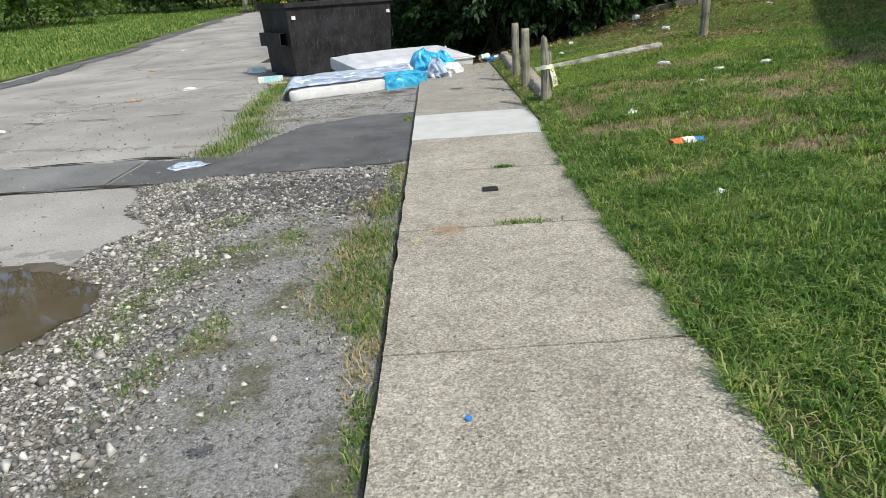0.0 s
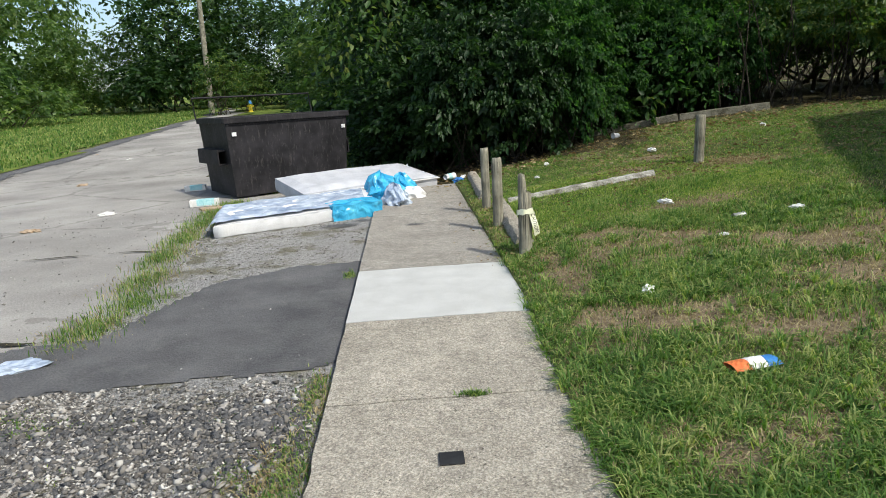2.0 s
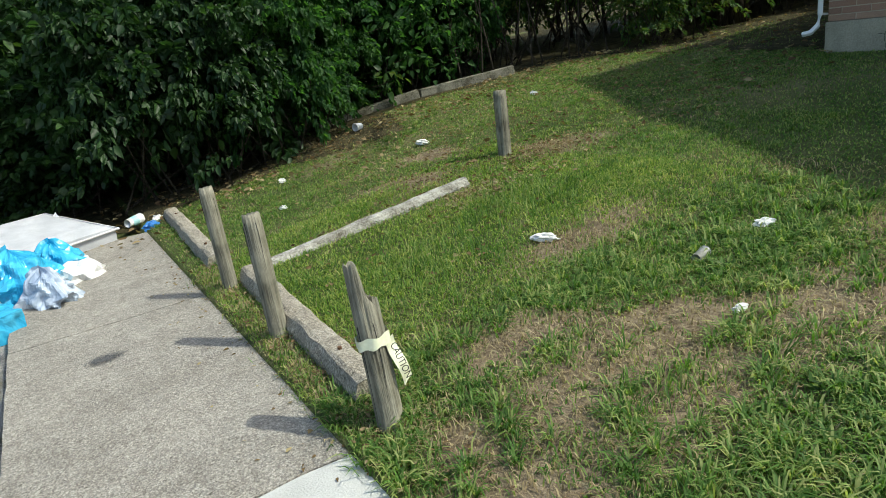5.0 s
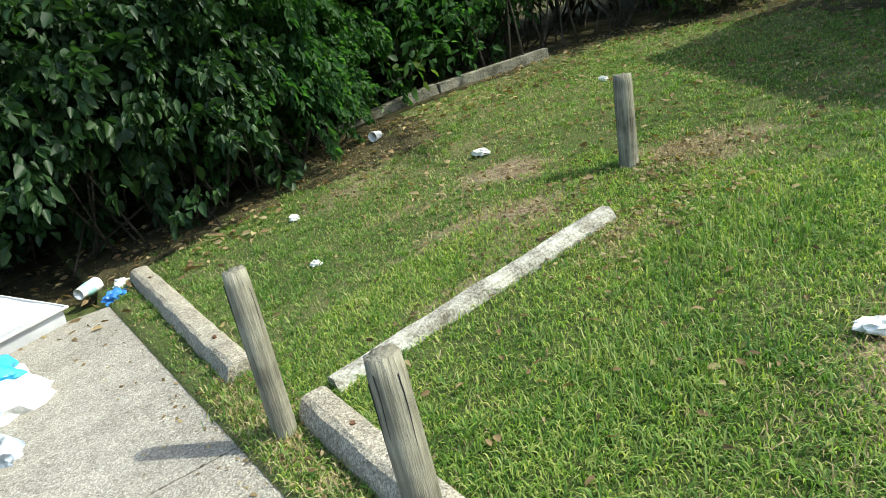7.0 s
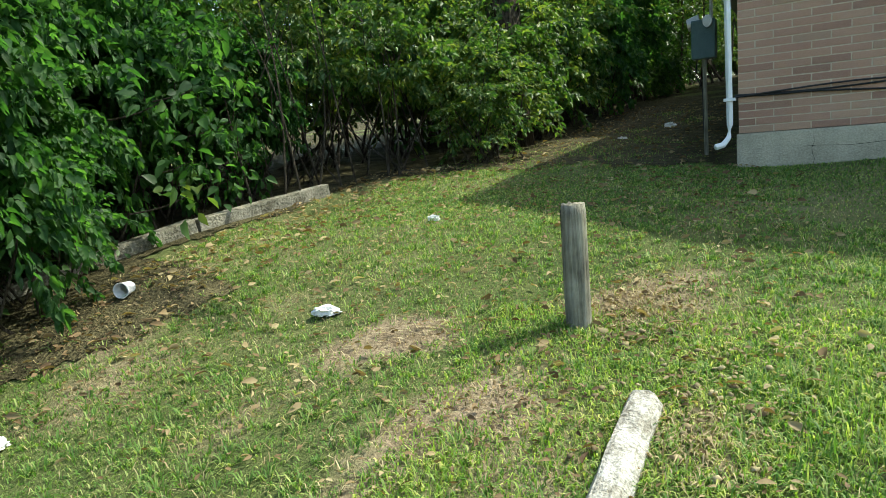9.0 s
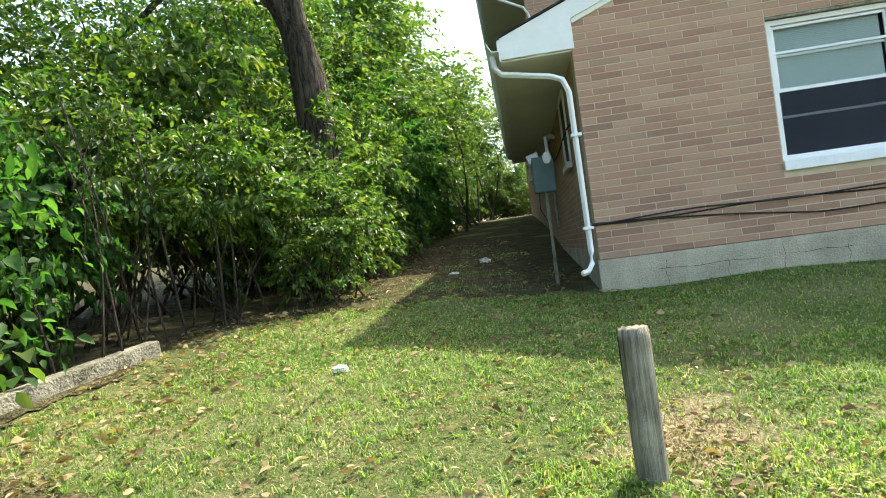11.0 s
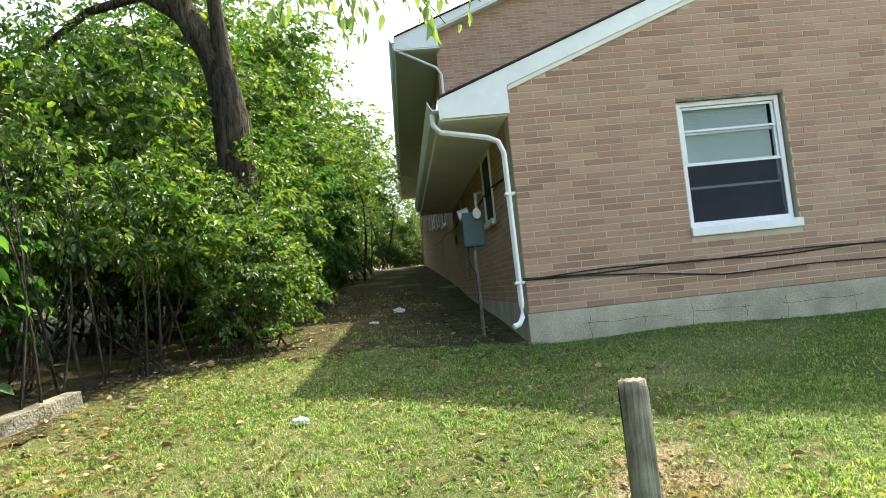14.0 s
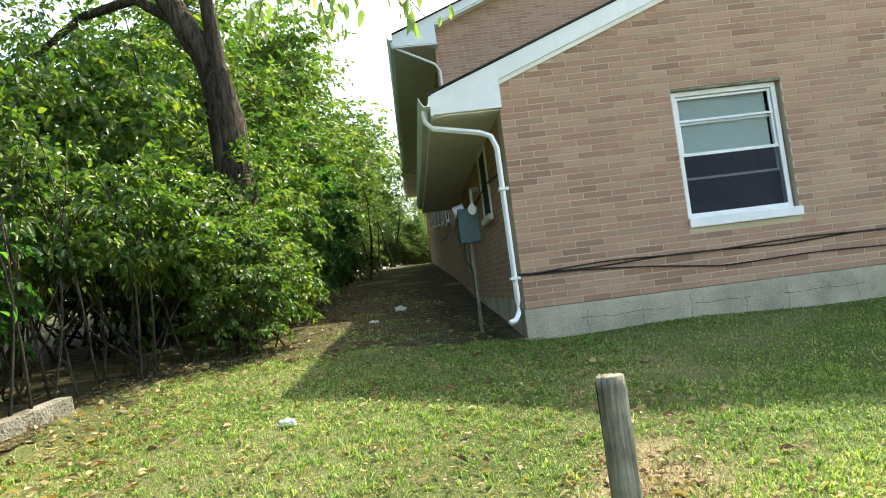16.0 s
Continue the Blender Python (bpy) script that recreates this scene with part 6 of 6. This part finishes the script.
def field(x, y, k=1.0):
    return 0.5 + 0.25 * (np.sin(x * 1.7 * k + 1) * np.cos(y * 1.3 * k) + np.sin(x * 3.9 * k + y * 2.7 * k) * 0.7 + np.cos(y * 5.1 * k - x * 2.3 * k) * 0.5)


def lawn_points(n, x0, x1, y0, y1):
    x, y = nrng.uniform(x0, x1, n), nrng.uniform(y0, y1, n)
    d = np.clip(0.3 + 0.9 * field(x, y) - 0.5 * np.clip(field(x, y, 4.3) - 0.55, 0, 1), 0.12, 1) * (1 - 0.93 * np.clip(bareness(x, y) * 1.15 - 0.35 * np.clip(field(x, y, 6.1) - 0.5, 0, 1), 0, 1))
    edge = np.interp(y, (0, 5.6, 6.6, 7.5, 20), (1.0, 1.02, 1.065, 1.13, 1.17)) + 0.008 * np.sin(y * 7) + 0.008 * np.sin(y * 17 + 1) + np.abs(nrng.normal(size=n)) * 0.018
    shade = (y > 14.1) | ((x > 7.93 - 0.096 * (10.02 - y)) & (y < 10.05))
    keep = (nrng.uniform(size=n) < d) & (x > edge) & ~shade & ~(in_wood(x, y) & (nrng.uniform(size=n) < 0.75))
    return x[keep], y[keep]


for n, x0, x1, y0, y1, h, w in ((70000, 0.95, 2.2, 1.4, 5.5, 0.07, 0.0023), (110000, 1.0, 4.0, 3.0, 8.5, 0.058, 0.0028), (110000, 3.4, 8.0, 2, 9.5, 0.04, 0.004), (70000, 1.1, 4.2, 8.45, 11.2, 0.056, 0.0026), (95000, 1.1, 5.6, 8.5, 14.0, 0.038, 0.0024), (100000, 5.6, 11.0, 9.5, 13.5, 0.036, 0.004), (25000, 1.2, 8, -6, 1.5, 0.06, 0.006)):
    x, y = lawn_points(n, x0, x1, y0, y1)
    tagged(new("lawn_grass", grass_mesh("lawn_grass", x, y, np.where(x < 1.15, np.maximum(ground_z(x, y), 0.0), ground_z(x, y)), h * 0.72, GRASS_LUSH if y0 == 8.45 else GRASS_SUN if y0 == 8.5 else GRASS, 1.5, w)), "short patchy green lawn grass with dry blades", "grass", kind="stuff")


def lawn_clumps(n, per, x0, x1, y0, y1, h, w, mat):
    """Low clumps whose blades fan out from the middle."""
    x, y = lawn_points(n, x0, x1, y0, y1)
    size = nrng.uniform(0.6, 1.5, len(x))
    x, y, size = np.repeat(x, per), np.repeat(y, per), np.repeat(size, per)
    m = len(x)
    a = nrng.uniform(0, math.tau, m)
    r = np.abs(nrng.normal(size=m)) * 0.022 * size
    H = h * size * nrng.uniform(0.5, 1.2, m)
    out = H * nrng.uniform(0.5, 1.7, m)
    W = w * nrng.uniform(0.6, 1.5, m)
    dx, dy = np.cos(a), np.sin(a)
    bx, by = x + dx * r, y + dy * r
    base = np.stack([bx, by, np.where(x < 1.15, np.maximum(ground_z(bx, by), 0.0), ground_z(bx, by)) - 0.004], -1)
    side = np.stack([-dy * W, dx * W, 0 * W], -1)
    mid = base + np.stack([dx * out * 0.4, dy * out * 0.4, H * 0.75], -1)
    tip = base + np.stack([dx * out, dy * out, H * 0.7], -1)
    verts = np.stack([base - side, base + side, mid + side * 0.9, mid - side * 0.9, tip], 1).reshape(-1, 3)
    tri = np.array([(0, 1, 2), (0, 2, 3), (3, 2, 4)])
    tagged(new("grass_clumps", mesh_from("grass_clumps", verts, (np.arange(m)[:, None, None] * 5 + tri[None]).reshape(-1, 3), mat)), "low green grass clumps spreading over thin turf", "grass", kind="stuff")


lawn_clumps(2000, 26, 1.02, 2.4, 1.4, 5.5, 0.055, 0.0023, GRASS)
lawn_clumps(3600, 22, 1.05, 4.2, 4.6, 8.5, 0.055, 0.0032, GRASS)
lawn_clumps(4200, 16, 1.2, 5.6, 8.5, 14.0, 0.036, 0.0024, GRASS_SUN)
lawn_clumps(1700, 18, 5.6, 10.5, 9.6, 13.4, 0.03, 0.003, GRASS_SUN)


def straw(n, x0, x1, y0, y1):
    x, y = nrng.uniform(x0, x1, n), nrng.uniform(y0, y1, n)
    b = bareness(x, y)
    k = (nrng.uniform(size=n) < 0.3 + b - 1.1 * np.clip(b - 0.45, 0, 1)) & (x > turf_edge(y) + 0.02) & (y < 14)
    x, y = x[k], y[k]
    tagged(new("dead_grass", grass_mesh("dead_grass", x, y, np.maximum(ground_z(x, y), 0.02) + 0.008, 0.034, STRAW, 2.2, 0.0019)), "dead straw-coloured grass lying in the lawn", "grass", kind="stuff")


straw(80000, 1.0, 4.5, 1.6, 9.0)
straw(24000, 1.2, 7.5, 9.0, 14.0)


def tufts(name, spots, n, h, label, spread=0.8, mat=None):
    xs, ys, zs = [], [], []
    for x, y, rx, ry in spots:
        m = int(1.7 * n * max(0.25, rx * ry / 0.04))
        a = nrng.normal(size=(m, 2)) * np.array([rx, ry]) * 0.5
        xs.append(x + a[:, 0])
        ys.append(y + a[:, 1])
    x, y = np.concatenate(xs), np.concatenate(ys)
    k = (x < -0.095) | (x > 0.1)
    x, y = x[k], y[k]
    z = ground_z(x, y) + 0.01
    z = np.where((x > -0.085) & (x < 1.14), 0.0, z)
    tagged(new(name, grass_mesh(name, x, y, z, h, mat or GRASS, spread, 0.0024)), label, "grass", kind="stuff")


tufts("weeds", [(-0.17, 5.9, .07, .3), (-0.2, 5.2, .11, .35), (-0.24, 4.5, .17, .3), (-0.26, 3.9, .2, .4), (-0.18, 3.5, .1, .2), (-0.14, 2.8, .05, .25), (-0.125, 2.2, .04, .3), (-0.17, 8.2, .05, .12)], 420, 0.046, "ragged grass tufts along the pavement edge", 1.5)
tufts("dead_grass", [(-0.24, 5.2, .14, .35), (-0.28, 4.4, .2, .4), (-0.3, 3.8, .22, .3), (-0.17, 3.2, .08, .4), (-0.16, 5.9, .08, .3)], 260, 0.045, "dry grass tufts along the pavement edge", 1.9, mat=STRAW)
tufts("weeds", [(-1.9, 7.2, .25, .4), (-1.8, 7.8, .25, .4), (-2.0, 8.5, .2, .5), (-2.15, 9.4, .2, .5), (-2.25, 10.3, .22, .5), (-2.3, 11.2, .25, .5), (-2.35, 12.0, .25, .45), (-2.3, 12.8, .3, .3), (-2.0, 13.9, .3, .12)], 150, 0.075, "straggling grass strip in the asphalt crack", 1.2)
tufts("dead_grass", [(-1.9, 7.3, .3, .5), (-2.0, 8.5, .3, .6), (-2.15, 9.6, .3, .6), (-2.25, 10.8, .3, .6), (-2.3, 12.0, .3, .5)], 60, 0.05, "dry grass along the asphalt crack", 1.6, mat=STRAW)
tufts("weeds", [(0.59, 4.47, .17, .035), (0.62, 5.69, .07, .02)], 480, 0.032, "small grass clump in a pavement joint", 1.2)
tufts("weeds", [(1.22, y, .1, .3) for y in (8.4, 8.9, 9.4, 9.9, 10.5, 10.9)] + [(1.33, 8.0, .15, .15)], 110, 0.06, "long grass round the posts and kerbs", 1.3)
tufts("dead_grass", [(1.24, y, .1, .3) for y in (8.4, 8.9, 9.4, 9.9, 10.5, 10.9)] + [(1.4, 8.0, .2, .2), (4.2, 10.5, .4, .3), (3.1, 10.2, .3, .2)], 220, 0.035, "dry trampled grass round the posts and kerbs", 2.0, mat=STRAW)
tufts("weeds", [(1.6, 3.0, .3, .4), (1.5, 4.1, .25, .3), (2.0, 3.6, .4, .4), (2.1, 7.4, .25, .2), (1.75, 7.0, .15, .15), (2.6, 5.8, .3, .2), (1.5, 5.9, .2, .25), (3.2, 9.6, .5, .4), (2.3, 9.4, .4, .4)], 110, 0.075, "taller weedy grass clumps in the lawn", 1.2)
tufts("weeds", [(9.0, 11.6, .5, .4), (9.6, 11.9, .6, .3), (10.5, 11.2, .7, .4), (11.8, 11.5, .8, .3), (13.2, 10.6, .9, .4), (8.5, 11.2, .4, .5), (8.2, 12.2, .4, .3), (7.8, 12.7, .4, .3), (15, 11.2, 1.0, .4)], 22, 0.05, "thin grass on the shaded passage floor", 1.2)
ax = [(x + 0.3 * math.sin(y * 9), y, .12, .1) for y in np.arange(2.6, 6.0, 0.35) for x in (-1.35, -0.9)]
tufts("weeds", ax, 120, 0.022, "sparse dry weeds in the gravel", 1.3)
MOSSY = [(-1.31, 3.82, .14, .25), (-0.99, 3.19, .1, .16), (-0.84, 3.53, .1, .22), (-1.2, 4.2, .14, .2), (-1.29, 3.5, .16, .16), (-0.72, 4.63, .1, .2), (-1.49, 5.76, .2, .08), (-1.2, 5.0, .16, .16), (-0.4, 5.25, .1, .12), (-1.7, 5.9, .2, .08), (-1.0, 4.5, .14, .1), (-1.45, 4.5, .12, .2)]
tufts("weeds", MOSSY, 420, 0.026, "low yellowish weeds in the gravel", 1.6, mat=GRASS_SUN)
tufts("dead_grass", MOSSY, 260, 0.02, "dry weeds flattened in the gravel", 2.0, mat=STRAW)
# far verge grass
n = 40000
x = nrng.uniform(-30, -9, n)
y = nrng.uniform(12, 60, n)
k = x < road_left(y) - 0.05
tagged(new("verge_grass", grass_mesh("verge_grass", x[k], y[k], ground_z(x[k], y[k]) + 0.03, 0.12, GRASS, 0.6, 0.02)), "rough grass beyond the road", "grass", kind="stuff")

# broad weeds in the lawn
def broad_weed(x, y, s, seed):
    ob = empty("broadleaf_weed", pose(x, y, gz(x, y) + 0.01, 0, 0, seed * 50), "low broadleaf weed in the lawn", "plant", "broadleaf weeds")
    c = np.zeros((14, 3)) + nrng.normal(size=(14, 3)) * 0.012
    a = nrng.uniform(0, math.tau, 14)
    part("leaves", leaf_mesh("leaves", c, np.stack([np.cos(a) * 2, np.sin(a) * 2, 0 * a + 0.9], -1), s, 0.4, LEAF_WARM, -0.1, True), None, ob)


for k, (x, y) in enumerate(((1.75, 3.05), (1.9, 3.5), (1.55, 2.75), (2.25, 4.0), (1.8, 4.6), (2.05, 6.4), (2.6, 5.1), (2.4, 7.0), (1.6, 3.9), (3.0, 7.8), (2.0, 5.0))):
    broad_weed(x, y, 0.06, k)

# ---- loose stones ----


def stones(name, n, spot, size, mat, label):
    """Angular stones, each an irregular octahedron, lying on the ground."""
    x, y = spot(n)
    n = len(x)
    r = np.minimum(size * nrng.lognormal(0, 0.5, n), size * 2.4)
    d = np.array([(1, 0, 0), (0, 1, 0), (-1, 0, 0), (0, -1, 0), (0, 0, 1), (0, 0, -1)], dtype=float)
    j = d[None] * nrng.uniform(0.6, 1.3, (n, 6, 1)) + nrng.normal(size=(n, 6, 3)) * 0.25
    a = nrng.uniform(0, math.tau, n)
    c, s = np.cos(a)[:, None], np.sin(a)[:, None]
    jx, jy = j[..., 0] * c - j[..., 1] * s, j[..., 0] * s + j[..., 1] * c
    v = np.stack([jx, jy, j[..., 2] * 0.6], -1) * r[:, None, None]
    v += np.stack([x, y, ground_z(x, y) + 0.012 + r * 0.25], -1)[:, None]
    tri = np.array([(0, 1, 4), (1, 2, 4), (2, 3, 4), (3, 0, 4), (1, 0, 5), (2, 1, 5), (3, 2, 5), (0, 3, 5)])
    tagged(new(name, mesh_from(name, v.reshape(-1, 3), (np.arange(n)[:, None, None] * 6 + tri[None]).reshape(-1, 3), mat)), label, "gravel", kind="stuff")


def margin_spot(n):
    x, y = nrng.uniform(-2.2, -0.13, n), nrng.uniform(1.2, 6.4, n)
    band = np.exp(-((x + 1.42 + 0.1 * (y - 3.5)) / 0.36) ** 2) + 0.9 * np.exp(-((y - 5.55 - 0.12 * (x + 1)) / 0.4) ** 2) * (x > -1.9) + 0.03
    k = (nrng.uniform(size=n) < band) & in_strip(x, y) & ~in_puddle(x, y) & ~in_tar(x, y)
    return x[k], y[k]


stones("gravel", 110000, margin_spot, 0.0066, STONE, "loose grey and white gravel on broken asphalt")


def tar_edge_spot(n):
    x, y = nrng.uniform(-1.7, -0.15, n), 5.62 + 0.16 * np.abs(nrng.normal(size=n)) * nrng.choice([-1.6, 1], n)
    k = in_strip(x, y) & ~in_tar(x, y)
    return x[k], y[k]


stones("tar_crumbs", 2600, tar_edge_spot, 0.012, TAR, "dark crumbs broken off the tar patch")
stones("gravel", 700, tar_edge_spot, 0.011, STONE, "coarse pale stones beside the tar patch")
stones("gravel", 5200, margin_spot, 0.0125, STONE, "coarse stones among the gravel")


def far_margin(n):
    x, y = nrng.uniform(-2.2, -0.13, n), nrng.uniform(8.4, 13.0, n)
    k = in_strip(x, y) & ~in_tar(x, y) & (nrng.uniform(size=n) < 0.2 + 0.6 * field(x, y, 2))
    return x[k], y[k]


stones("gravel", 7000, far_margin, 0.006, STONE, "loose grit on broken asphalt")
stones("wood_chips", 420, lambda n: (np.where(np.arange(n) % 2, 4.25, 3.35) + nrng.normal(size=n) * 0.28, np.where(np.arange(n) % 2, 10.5, 10.25) + nrng.normal(size=n) * 0.16), 0.0095, STRAW, "pale chips scattered round the lone post and painted bar")
stones("gravel", 350, lambda n: (nrng.uniform(-1.7, -0.2, n), nrng.uniform(6.2, 8.2, n)), 0.005, STONE, "few small stones on the tar patch")
stones("gravel", 2500, lambda n: (nrng.uniform(-6, -2, n), nrng.uniform(2, 13, n)), 0.006, STONE, "scattered grit on the pale lot")

# fallen leaves on the lawn and in the passage


def leaf_litter(n, x0, x1, y0, y1, size, chance):
    x, y = nrng.uniform(x0, x1, n), nrng.uniform(y0, y1, n)
    k = nrng.uniform(size=n) < chance(x, y)
    x, y = x[k], y[k]
    c = np.stack([x, y, np.where((x > -0.08) & (x < 1.14), 0.006, ground_z(x, y) + 0.03)], -1)
    a = nrng.uniform(0, math.tau, len(x))
    o = np.stack([np.cos(a) * 3, np.sin(a) * 3, 0 * a], -1)
    tagged(new("fallen_leaves", leaf_mesh("fallen_leaves", c, o, size, 0.5, DRY, 0.05, True)), "dry brown fallen leaves scattered on the ground", "leaves", kind="stuff")


leaf_litter(2600, 3.0, 8.0, 9.5, 14.0, 0.07, lambda x, y: 0.2 + 0.6 * (y > 12.9))
leaf_litter(6000, 2.6, 8.0, 9.8, 14.0, 0.036, lambda x, y: 0.35 + 0.4 * field(x, y, 1.7))
leaf_litter(1500, 7.8, 18.0, 10.2, 12.8, 0.07, lambda x, y: 0.7 + 0 * x)
leaf_litter(900, 1.12, 1.5, 7.6, 11.2, 0.028, lambda x, y: 0.6 + 0 * x)
leaf_litter(5000, 1.2, 5.0, 4.5, 12.5, 0.02, lambda x, y: bareness(x, y))
leaf_litter(1100, 2.6, 4.9, 9.7, 11.3, 0.035, lambda x, y: bareness(x, y))
leaf_litter(700, 0.7, 1.35, 8, 13.2, 0.03, lambda x, y: 0.6 * np.clip((x - 0.6) / 0.6, 0, 1) ** 2)
leaf_litter(500, 1.3, 4, 9, 13, 0.05, lambda x, y: 0.4 + 0 * x)
leaf_litter(500, -0.4, 2.8, 12.8, 15.2, 0.08, lambda x, y: 0.8 + 0 * x)
